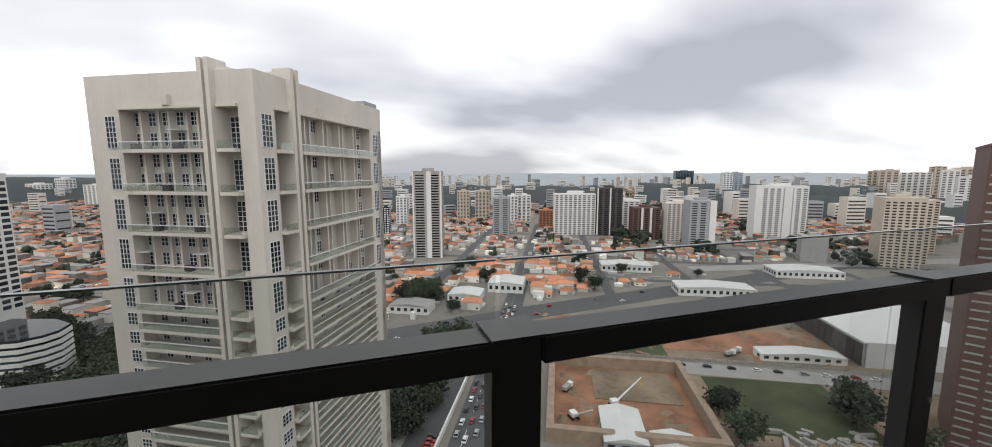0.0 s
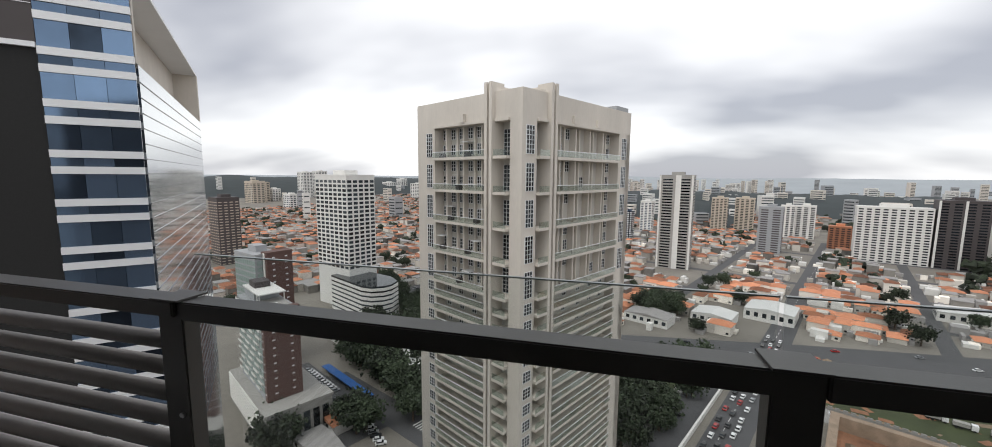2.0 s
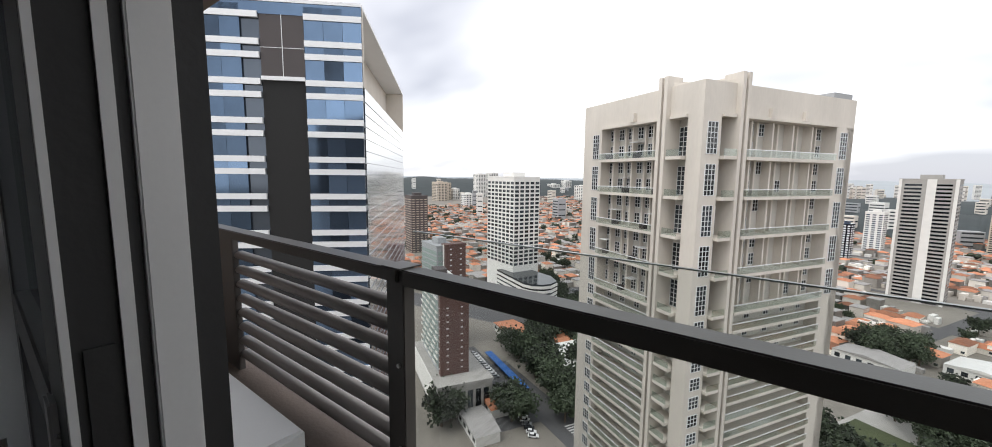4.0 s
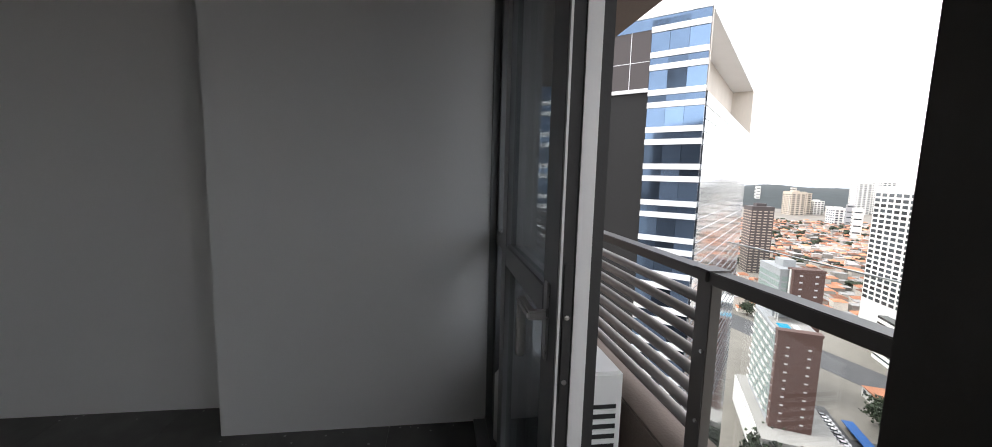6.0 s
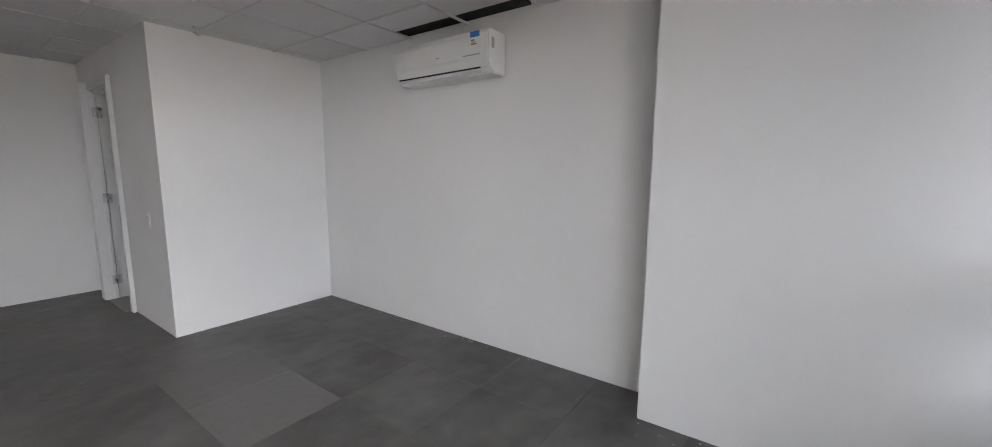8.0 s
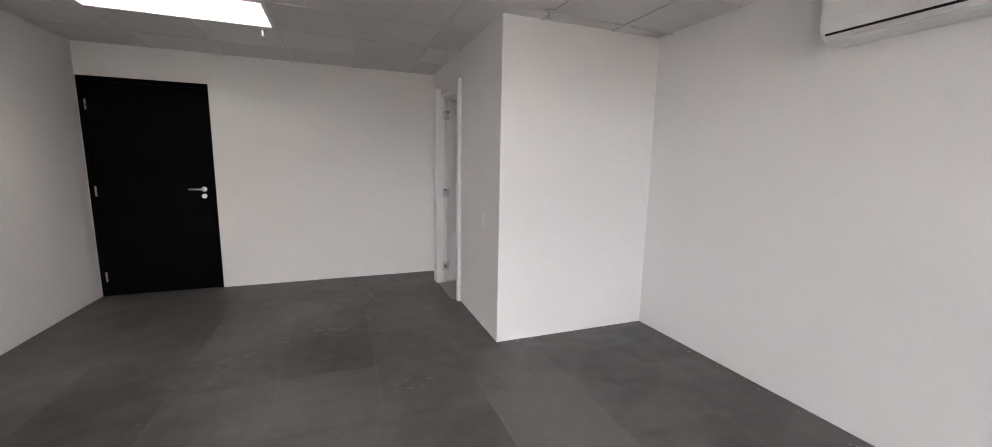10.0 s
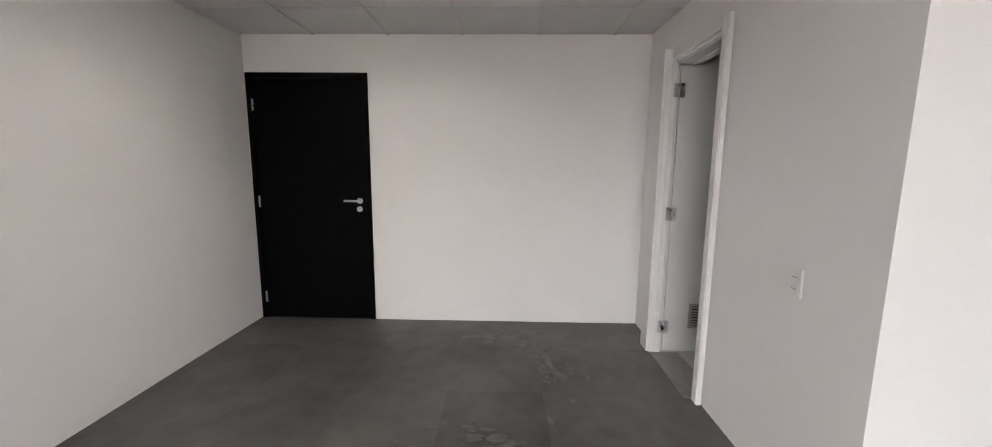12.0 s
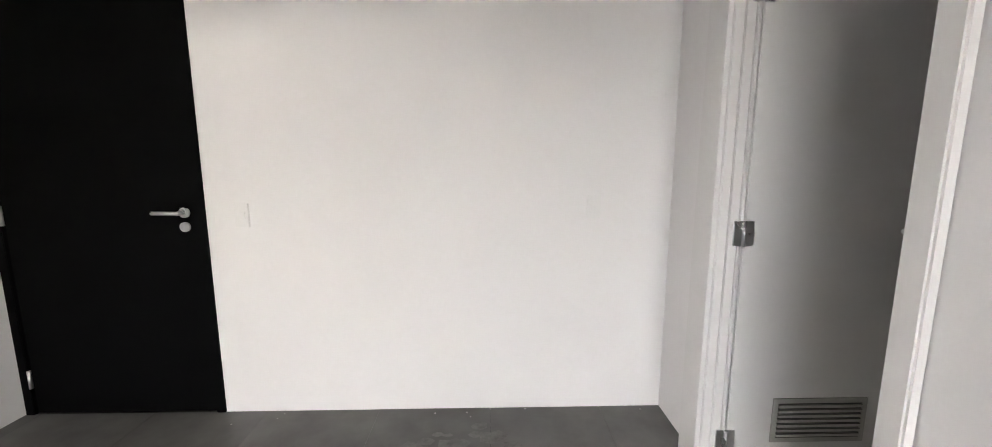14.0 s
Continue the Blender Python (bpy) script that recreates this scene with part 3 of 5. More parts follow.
# ---- balcony ----
bal = solid("floor_balcony", B(-4.6, 0.14, -0.30, 7.0, 1.0, -0.06), M["slab"], "dark balcony floor slab", "floor")
solid("balcony_kerb", B(-4.6, 0.72, -0.06, 6.0, 0.98, 0.24), M["slab"], "brown rendered kerb under the railing", "kerb", bevel=0.01)
solid("balcony_soffit", B(-4.6, 0.002, 2.5, 7.0, 1.1, 2.75), M["slab"], "brown rendered slab over the balcony", "ceiling", bevel=0.01)
RY0, RY1, RZ = 0.79, 0.872, 1.053
railing = thing("balcony_railing", "dark bronze metal railing with clear glass panels", "railing")
posts = [-1.085, 0.425, 1.59, 3.1, 4.6]
for i, x in enumerate(posts):
    part("cap_plate", B(x - 0.05, RY0 - 0.002, RZ + 0.0005, x + 0.047, RY1 + 0.008, RZ + 0.006), M["rail"], railing)
    pb = part("post", B(x - 0.045, RY0 + 0.012, 0.2, x + 0.045, RY1 - 0.02, RZ - 0.001), M["rail"], railing, bevel=0.004)
    for z in (0.42, 0.72):
        part("bolt", Geo().tube((x + 0.02, RY0 + 0.017, z), (x + 0.02, RY0 + 0.005, z), 0.008, k=10), M["chrome"], pb)
    if i < len(posts) - 1:
        x1 = posts[i + 1]
        part("handrail", B(x + 0.045, RY0 + 0.006, RZ - 0.052, x1 + 0.04, RY1 - 0.004, RZ), M["rail"], railing, bevel=0.004)
        part("bottom_rail", B(x + 0.045, RY0 + 0.02, 0.24, x1 - 0.045, RY1, 0.31), M["slat"], railing, bevel=0.004)
        part("glass_edge", B(x, RY1 + 0.012, 1.1655, x1 - 0.012, RY1 + 0.022, 1.1685), M["edge"], railing, "polished greenish glass edge")
        pn = part("glass_panel", B(x - 0.0, RY1 + 0.012, 0.16, x1 - 0.012, RY1 + 0.022, 1.165), M["clear"], railing, "clear glass panel rising above the handrail")
        pn.visible_shadow = False
scr = thing("louvre_screen", "grey metal louvre screen in front of the condensers", "louvre screen")
part("cap", B(-4.6, RY0, RZ - 0.045, -1.06, RY1 - 0.002, RZ + 0.0005), M["rail"], scr, bevel=0.004)
for x in (-2.6, -4.4):
    part("post", B(x - 0.09, RY0 + 0.03, 0.2, x + 0.09, RY1 - 0.02, RZ - 0.046), M["rail"], scr, bevel=0.003)
for x0, x1 in ((-4.31, -2.69), (-2.51, -1.14)):
    for k in range(8):
        z = 0.33 + k * 0.082
        el = [(RY0 + 0.07 + 0.032 * math.cos(a * math.pi / 5), 0.024 * math.sin(a * math.pi / 5)) for a in range(10)]
        gg = Geo().prism(el, x0, x1, Matrix(((0, 0, 1, 0), (1, 0, 0, 0), (0, 1, 0, z), (0, 0, 0, 1))))
        part("slat", gg, M["slat"], scr, smooth=True)


def condenser(x):
    t = thing("condenser_unit", "white outdoor air conditioning condenser on the balcony", "condenser", pose(x, 0.35, -0.06), group="condensers")
    part("body", B(-0.38, -0.17, 0.05, 0.38, 0.17, 0.66), M["white"], t, bevel=0.012)
    for s in (-0.3, 0.3):
        part("foot", B(s - 0.04, -0.19, 0.0, s + 0.04, 0.19, 0.05), M["vent"], t)
    part("side_panel", B(0.38, -0.14, 0.12, 0.384, 0.14, 0.52), M["dark"], t)
    for k in range(9):
        part("side_louvre", B(0.381, -0.14, 0.125 + k * 0.045, 0.392, 0.14, 0.143 + k * 0.045), M["white"], t)
    part("fan_grille", Geo().tube((-0.1, 0.17, 0.35), (-0.1, 0.185, 0.35), 0.25, k=32), M["dark"], t)
    part("valve_cover", B(0.34, -0.172, 0.15, 0.383, -0.1, 0.3), M["white"], t)


condenser(-1.53)
condenser(-2.5)
solid("drain_pipe", Geo().tube((-1.62, 0.09, 0.36), (-1.42, 0.09, 0.36), 0.05).tube((-1.62, 0.09, -0.06), (-1.62, 0.09, 0.37), 0.05), M["white"], "white plastic pipe beside the glazing", "pipe", kind="", smooth=True)
# own building: face around the balcony
solid("wall_own_facade", B(-4.6, -0.05, -0.3, XL - T, 0.06, 2.5).box(XR + T, -0.05, -0.3, 6.0, 0.06, 2.5), M["slab"], "brown rendered facade beside the room", "wall")

# ---- own building around the room: unseen mass added to reflect dark in office glass ----
solid("wall_own_building", B(-16, -24, G0, 26, 0.0, -0.3).box(-16, -24, 2.75, 26, 0.0, 13).box(XR + T, -24, -0.3, 26, -0.06, 2.75)
      .box(-16, -24, -0.3, XL - T, -0.06, 2.75).box(XL - T, -24, -0.3, XR + T, YD - T, 2.75), M["slab"], "unseen brown mass of the own tower, added for reflections", "wall")
g = Geo()
for k in list(range(-28, 0)) + list(range(1, 4)):
    g.box(-15.5, 0.002, k * 3.05 + 0.1, 25.5, 0.06, k * 3.05 + 2.4)
solid("window_own_rows", g, M["office_dark"], "unseen dark glazing of the own tower, added for reflections", "window")

# ---- town ----
TH = -27.5
RG = pose(0, 0, 0, 0, 0, TH)


def town(a, b):
    p = RG @ Vector((a, b, 0))
    return p.x, p.y


solid("ground", B(-4000, -3000, G0 - 1, 5000, 5000, G0), M["ground"], "built-up ground reaching the horizon", "ground")


def strip(name, x0, y0, x1, y1, w, material, label, z=0.06):
    """A flat road or lawn from one end to the other."""
    a, b = Vector((x0, y0, 0)), Vector((x1, y1, 0))
    n = Vector((-(b - a).y, (b - a).x, 0)).normalized() * (w / 2)
    return solid(name, Geo().prism([tuple((a - n).xy), tuple((b - n).xy), tuple((b + n).xy), tuple((a + n).xy)], G0, G0 + z), material, label, "road" if "road" in name else "ground")


def patch(name, a0, b0, a1, b1, material, label, z=0.05):
    return solid(name, Geo().box(a0, b0, G0, a1, b1, G0 + z, RG), material, label, "ground")


strip("road_street", *town(-31, 60), *town(-37, 800), 15, M["asphalt"], "asphalt street packed with traffic", 0.08)
strip("road_avenue", -420, 195, 120, 262, 26, M["asphalt"], "wide asphalt avenue", 0.10)
strip("road_avenue_east", 118, 262, 620, 300, 26, M["asphalt"], "wide asphalt avenue", 0.105)
strip("road_site", *town(-24, 216), *town(330, 206), 13, M["pave"], "pale road beside the building site", 0.09)
strip("road_hotel", *town(-190, 88), *town(-35, 96), 14, M["asphalt"], "asphalt side street with a zebra crossing", 0.085)
strip("road_trees", -66, 150, -205, 330, 11, M["asphalt"], "street lined with trees and parked cars", 0.07)
strip("road_highway", 330, 330, 900, 210, 22, M["pave"], "pale highway", 0.12)
for k, a in enumerate((-110, 45, 125, 205, 290)):
    strip("road_lane", *town(a, 330 - k * 6), *town(a - 12, 900), 9, M["asphalt"], "narrow street between houses", 0.075)
for k, b in enumerate((385, 470, 560, 660)):
    strip("road_lane", *town(-330, b), *town(470, b + 10), 9, M["asphalt"], "narrow street between houses", 0.065)
patch("ground_site_east", 64, 146, 330, 209, M["soil"], "grey-brown building site soil")
patch("ground_site_north", -22, 224, 210, 285, M["soil"], "grey-brown graded building site", 0.04)
patch("ground_site_earth", 60, 236, 140, 272, M["earth"], "bare red-brown earth", 0.16)
patch("grass_field", 72, 160, 126, 205, M["grass"], "dark green grass in the building site", 0.2)
patch("grass_bank", -10, 226, 62, 262, M["grass"], "weedy green bank", 0.18)
patch("pavement_plaza", -84, 120, -44, 226, M["concrete"], "grey paved forecourt with parking", 0.07)
patch("ground_parking_court", -56, 116, -44, 222, M["asphalt"], "asphalt parking strip in the forecourt", 0.11)
patch("grass_plaza", -82, 180, -60, 208, M["grass"], "small green lawn", 0.2)
patch("ground_parking", -215, 60, -135, 86, M["asphalt"], "asphalt car park", 0.09)
patch("ground_parking_far", -300, 175, -225, 240, M["asphalt"], "asphalt car park", 0.09)

# excavation: raised rim round a sunken floor is read by its walls
g = Geo()
for a0, b0, a1, b1 in ((-3, 143, 0, 209), (60, 143, 63, 209), (0, 206, 60, 209), (0, 143, 60, 146)):
    g.box(a0, b0, G0, a1, b1, G0 + 6.0, RG)
solid("pit_wall", g, M["pit"], "concrete rim wall round the excavation", "wall")
patch("ground_pit", 0, 146, 60, 206, M["earth"], "red-brown earth floor of the excavation", 0.12)
patch("ground_pit_slab", 18, 176, 56, 204, M["soil"], "levelled soil slab", 0.5)
g = Geo()
for i in range(60):
    a = -20 + i * 2.6
    g.box(a, 222.6, G0, a + 1.7, 223.0, G0 + 1.6, RG)
g.box(-22, 222.8, G0, 150, 222.95, G0 + 0.8, RG)
solid("site_fence", g, M["pave"], "pale panel fence along the site road", "fence", kind="")
g = Geo()
g.box(-43.2, 110, G0, -42.4, 226, G0 + 2.2, RG).box(-84, 225.4, G0, -43.2, 226.2, G0 + 2.2, RG)
solid("plaza_wall", g, M["tower2"], "white boundary wall of the forecourt", "wall", kind="")
z = Geo()
for i in range(9):
    z.box(-128 + i * 1.5, 91, G0 + 0.14, -127.3 + i * 1.5, 99, G0 + 0.155, RG)
solid("zebra_crossing", z, M["line"], "white zebra crossing on the side street", "road marking")
z = Geo()
for i in range(70):
    z.box(-34.2, 70 + i * 8, G0 + 0.09, -34.0, 74 + i * 8, G0 + 0.1, RG)
solid("lane_marking", z, M["line"], "white lane dashes on the street", "road marking")

# ---- loft tower ----
K = 1.15
tw = thing("loft_tower", "tall off-white apartment tower with balconies and projecting fins", "building")
tw.matrix_basis = pose(-10.6 * K, 53.5 * K, 1.4 * (1 - K), 0, 0, -29) @ Matrix.Scale(K, 4)
gz = (G0 - 1.4 * (1 - K)) / K
WL, WR, D = 23.5, 31.1, 1.8
TOP, REC = 12.9, 8.9
slabs = [4.1 - 5.05 * i for i in range(5)]
zc = slabs[-1] - 2.53
while zc > gz + 3:
    slabs.append(zc)
    zc -= 2.53
part("core", B(-WL + D, D, gz, -D, WR - D, REC), M["recess"], tw, "recessed balcony walls with shade in their colour")
part("parapet", B(-WL, 0, REC, 0, WR, TOP), M["tower"], tw)
part("back_wall", B(-WL, D, gz, -WL + D, WR, REC).box(-WL + D, WR - D, gz, 0, WR, REC), M["tower"], tw)
part("pier", B(-WL, 0, gz, -18.8, D, REC), M["tower"], tw)
part("pier", B(-2.2, 0, gz, 0, 3.1, REC), M["tower"], tw)
part("pier", B(-D, 26.8, gz, 0, WR, REC), M["tower"], tw)
for x in (-6.5, -5.55):
    part("fin", B(x, -0.75, gz, x + 0.55, D, TOP + 1.3), M["tower"], tw)
for y in (5.4, 6.4):
    part("fin", B(-D, y, gz, 0.75, y + 0.55, TOP + 1.3), M["tower"], tw)
part("fin_top", Geo().prism([(-6.0, -0.2), (-5.4, -0.2), (-0.2, 5.6), (-0.2, 6.1), (-0.6, 6.1)], TOP, TOP + 0.5), M["tower"], tw)
part("fin_web", B(-6.0, -0.4, TOP, -5.8, 6.5, TOP + 1.1), M["tower"], tw)
part("fin_web", B(-6.0, 5.9, TOP, 0.4, 6.1, TOP + 1.1), M["tower"], tw)
part("roof_plant", B(-6, 26.5, TOP, -0.6, 31.0, TOP + 0.9), M["greyb"], tw, "grey rooftop plant box")
part("cornice", B(-18.8, -0.35, REC - 0.1, -6.6, 0, REC + 0.25), M["tower"], tw)
part("cornice", B(0, 7.2, REC - 0.1, 0.35, 26.8, REC + 0.25), M["tower"], tw)
part("cornice", B(-4.8, -0.35, REC - 0.1, -2.2, 0, REC + 0.25), M["tower"], tw)
part("cornice", B(0, 3.1, REC - 0.1, 0.35, 5.3, REC + 0.25), M["tower"], tw)
for x, y in ((-11.5, -0.3), (0.0, 12), (0.0, 19)):
    part("roof_box", B(x - 0.4, y - 0.3, REC + 0.25, x + 0.4, y + 0.5, REC + 1.5), M["tower"], tw)


def win(w, h, bars_v, bars_h, out):
    """A dark pane with pale bars; out: the axis it faces (0 front, 1 side)."""
    pn = B(0, -0.04, 0, w, 0, h) if out == 0 else B(0, 0, 0, 0.04, w, h)
    fr = Geo()
    for i in range(bars_v + 2):
        c = i * w / (bars_v + 1)
        fr.box(c - 0.035, -0.1, 0, c + 0.035, 0, h) if out == 0 else fr.box(0, c - 0.035, 0, 0.1, c + 0.035, h)
    for i in range(bars_h + 2):
        c = i * h / (bars_h + 1)
        fr.box(0, -0.1, c - 0.03, w, 0, c + 0.03) if out == 0 else fr.box(0, 0, c - 0.03, 0.1, w, c + 0.03)
    return pn.mesh("window", M["pane"]), fr.mesh("frame", M["band"])


W0, W1 = win(1.05, 1.6, 1, 2, 0), win(1.05, 1.6, 1, 2, 1)
S0, S1 = win(1.5, 3.8, 2, 5, 0), win(1.7, 3.8, 2, 5, 1)
s0, s1 = win(1.5, 1.6, 2, 2, 0), win(1.7, 1.6, 2, 2, 1)
T0, T1 = win(1.3, 3.7, 1, 5, 0), win(1.3, 3.7, 1, 5, 1)


def put(w, x, y, z):
    o = part("window", w[0], None, tw, m=pose(x, y, z))
    part("frame", w[1], None, o)


rng = random.Random(4)
rail_l = B(0, 0, 0, 12.2, 0.06, 0.85).mesh("balcony_glass", M["rail_glass"])
rail_r = B(0, 0, 0, 0.06, 19.0, 0.85).mesh("balcony_glass", M["rail_glass"])
bar_l, bar_r = B(0, -0.03, 0.85, 12.2, 0.09, 0.95).mesh("rail", M["band"]), B(-0.03, 0, 0.85, 0.09, 19.0, 0.95).mesh("rail", M["band"])
slab_l, slab_r = B(0, 0, 0, 12.2, 2.75, 0.42).mesh("slab", M["tower"]), B(0, 0, 0, 2.75, 19.0, 0.42).mesh("slab", M["tower"])
slab_s, slab_t = B(0, 0, 0, 2.5, 2.9, 0.42).mesh("slab", M["tower"]), B(0, 0, 0, 2.9, 2.3, 0.42).mesh("slab", M["tower"])
rs, rt = B(0, 0, 0, 2.4, 0.06, 0.85).mesh("balcony_glass", M["rail_glass"]), B(0, 0, 0, 0.06, 2.2, 0.85).mesh("balcony_glass", M["rail_glass"])
for i, z in enumerate(slabs):
    dbl = i < 5
    hgt = 5.05 if dbl else 2.53
    for mesh, x, y in ((slab_l, -18.8, -0.55), (slab_s, -4.8, -0.7), (slab_r, -2.2, 7.4), (slab_t, -2.2, 3.05)):
        part("balcony_slab", mesh, None, tw, m=pose(x, y, z - 0.42))
    if z > -62:
        for mesh, bar, x, y in ((rail_l, bar_l, -18.8, -0.5), (rail_r, bar_r, 0.45, 7.4), (rs, None, -4.75, -0.65), (rt, None, 0.62, 3.1)):
            o = part("balcony_glass", mesh, None, tw, m=pose(x, y, z))
            if bar:
                part("rail", bar, None, o)
        if dbl:
            for k in range(6):
                xx = -18.3 + k * 2.05
                put(W0, xx - 0.36, D, z + 0.5)
                put(W0, xx - 0.36, D, z + 2.95)
                if (k * 7 + i * 3) % 4 == 1:
                    part("awning", B(xx - 0.3, 0.1, z + 2.3, xx + 1.4, D - 0.1, z + 2.36), M["band"], tw)
                if (k * 5 + i * 2) % 3 == 0:
                    part("balcony_furniture", B(xx, 0.5, z, xx + 0.9, 1.2, z + 0.75), M["dkbrown"], tw)
                if k:
                    part("party_fin", B(xx - 0.72, D - (0.95 if k % 2 else 0.45), z, xx - 0.42, D, z + hgt - 0.42), M["tower"], tw)
            for k in range(9):
                yy = 8.0 + k * 2.12
                if k < 2 or k > 6 or (k + i) % 5 == 0:
                    put(W1, -D, yy + 0.28, z + 0.5)
                put(W1, -D, yy + 0.28, z + 2.95) if k < 3 or k > 6 else None
                if k:
                    part("party_fin", B(-D, yy - 0.72, z, -D + (1.2 if k % 2 else 0.5), yy - 0.42, z + hgt - 0.42), M["tower"], tw)
            put(S0, -20.9, 0, z + 0.2); put(S1, 0, 0.8, z + 0.2); put(S1, 0, 27.8, z + 0.2)
            put(T0, -4.9, D, z + 0.1); put(T1, -D, 4.0, z + 0.1)
        else:
            for k in range(4):
                put(W0, -18.0 + k * 3.1 + rng.random() * 0.5, D, z + 0.35)
            for k in range(5):
                put(W1, -D, 8.6 + k * 3.8 + rng.random() * 0.7, z + 0.35)
            put(s0, -20.9, 0, z + 0.3); put(s1, 0, 0.8, z + 0.3)

# ---- mirror-glass office tower ----
of = thing("office_tower", "mirror-glass office tower with white cladding bands", "building", pose(-39.6, 27.2, 0, 0, 0, 45.5))
OT = 19.5
part("curtain_wall", B(-34, 0.3, G0, -0.3, 48, OT - 8.7).box(-34, 0.3, OT - 8.7, -4.0, 48, OT - 0.36), M["office_dark"], of)
part("roof_frame", B(-34, 0, OT - 0.35, 0, 49, OT), M["band"], of, "pale roof frame")
part("frame_leg", B(-4.0, 0.3, OT - 8.6, 0, 0.9, OT - 0.36), M["tower"], of)
part("frame_leg", B(-4, 47.5, OT - 8.6, 0, 49, OT - 0.36), M["tower"], of)
part("loggia_wall", B(-3.99, 0.9, OT - 8.5, -3.5, 47.5, OT - 0.36), M["tower"], of, "recessed beige loggia wall")
part("loggia_floor", B(-3.5, 0.9, OT - 8.69, -0.3, 47.5, OT - 8.5), M["tower"], of)
part("side_glass", B(-0.3, 0.9, G0, 0.0, 48, OT - 8.6), M["silver"], of, "silver mirror glass side")
pan_a = B(0, 0, 0, 1.94, 0.12, 2.06).mesh("glass_panel", M["office"])
pan_b = B(0, 0, 0, 1.94, 0.12, 0.7).mesh("glass_panel", M["office"])
bandm = [B(0, -0.1, 0, w, 0.2, 0.62).mesh("band", M["band"]) for w in (5.9, 13.6)]
for k in range(-9, 5):
    z = 1.25 + 4.06 * k
    for x0, w, bm_ in ((-5.95, 5.9, bandm[0]), (-24.1, 13.6, bandm[1])):
        for dz in (0, 1.35):
            if z + dz < OT - 0.8:
                part("band", bm_, None, of, m=pose(x0, 0, z + dz))
        for i in range(int(w / 1.96)):
            if z + 4.0 < OT + 0.2:
                part("glass_panel", pan_a, None, of, m=pose(x0 + i * 1.97, 0.05, z + 1.98))
            if z + 1.3 < OT - 0.4:
                part("glass_panel", pan_b, None, of, m=pose(x0 + i * 1.97, 0.05, z + 0.635))
    for dz in (0, 1.35, 2.7):
        part("side_line", B(0, 1, z + dz, 0.06, 48, z + dz + 0.07), M["office_dark"], of) if z + dz < OT - 8.8 else None
part("glass_crown", B(-34, 0.05, OT - 1.6, -0.05, 0.25, OT - 0.4), M["office"], of)
part("shaft", B(-10.4, 0.2, G0, -6.0, 0.35, OT - 8.2), M["dark"], of, "dark glazed shaft")
part("shaft_louvre", B(-10.4, 0.1, OT - 8.0, -6.0, 0.25, OT - 1.6), M["dkbrown"], of, "dark louvred panel")
part("shaft_bar", B(-8.23, 0.06, OT - 8.0, -8.17, 0.12, OT - 1.6).box(-10.4, 0.06, OT - 4.97, -6, 0.12, OT - 4.92).box(-10.4, -0.1, OT - 8.3, -6.0, 0.2, OT - 7.9), M["band"], of)


# ---- other buildings ----
def block(x, y, w, d, top, yaw, wall, label, bays=(6, 4), storey=3.0, fill=(0.55, 0.5), winmat="pane", roof=True, low=0.0, name="apartment_building", base=None, columns=(), near=False):
    """A block of flats: near corner at x, y; its front runs to the left along -x, its side back along +y."""
    base = G0 if base is None else base
    t = thing(name, label, "building", pose(x, y, base, 0, 0, yaw))
    h = top - base
    part("wall", B(-w, 0, 0, 0, d, h), M[wall], t)
    part("roof", B(-w - 0.2, -0.2, h, 0.2, d + 0.2, h + 0.9), M[wall], t)
    if roof:
        part("plant_room", B(-w * 0.68, d * 0.3, h + 0.9, -w * 0.3, d * 0.75, h + 4.2), M[wall], t)
    for face in (0, 1):
        n, span = bays[face], (w, d)[face]
        pitch = span / n
        ww, wh = pitch * fill[0], storey * fill[1]
        one = B(-ww / 2, -0.12, 0, ww / 2, 0.02, wh) if face == 0 else B(-0.02, -ww / 2, 0, 0.12, ww / 2, wh)
        me, g = one.mesh("window", M[winmat]) if near else None, Geo()
        for j in range(max(int((h - low) / storey), 1)):
            zz = low + j * storey + storey * 0.28
            for i in range(n):
                c = (i + 0.5) * pitch
                at = pose(-c, 0, zz) if face == 0 else pose(0, c, zz)
                if near:
                    part("window", me, None, t, m=at)
                elif face == 0:
                    g.box(-ww / 2, -0.12, 0, ww / 2, 0.02, wh, at)
                else:
                    g.box(-0.02, -ww / 2, 0, 0.12, ww / 2, wh, at)
        if not near:
            part("glazing", g, M[winmat], t)["kind"] = "stuff"
    for f0, f1 in columns:
        part("cladding", B(-w * f1, -0.35, 0, -w * f0, 0.05, h + 0.5), M["tower2"], t, "white cladding strip")
    return t


block(-180, 256, 39, 25, 0.0, -19.5, "tower2", "white high-rise with a dense grid of dark windows", (7, 5), 3.2, (0.7, 0.62), low=30, near=True)
pod = thing("podium", "white rounded podium with dark ribbon windows", "building", pose(-178, 250, G0, 0, 0, -19.5))
pts = [(-20, 0), (24, -6), (32, -4), (37, 2), (38, 9), (34, 18), (20, 24), (-20, 24)]
for k in range(8):
    part("band", Geo().prism(pts, k * 3.2, k * 3.2 + 1.9), M["tower2"], pod)
    part("ribbon_window", Geo().prism([(x * 0.985, y + 0.3 if y < 5 else y - 0.3) for x, y in pts], k * 3.2 + 1.9, k * 3.2 + 3.2), M["pane"], pod)
HY, HX, HB = -29.7, (-123.2, 119.5), -50.6        # hotel: yaw, near corner, roof level
block(*HX, 32, 12.6, HB - 0.9, HY, "greyb", "hotel block with green glass balconies", (11, 1), 3.05, (0.85, 0.75), winmat="green_glass", low=16, name="hotel_building", near=True, roof=False)
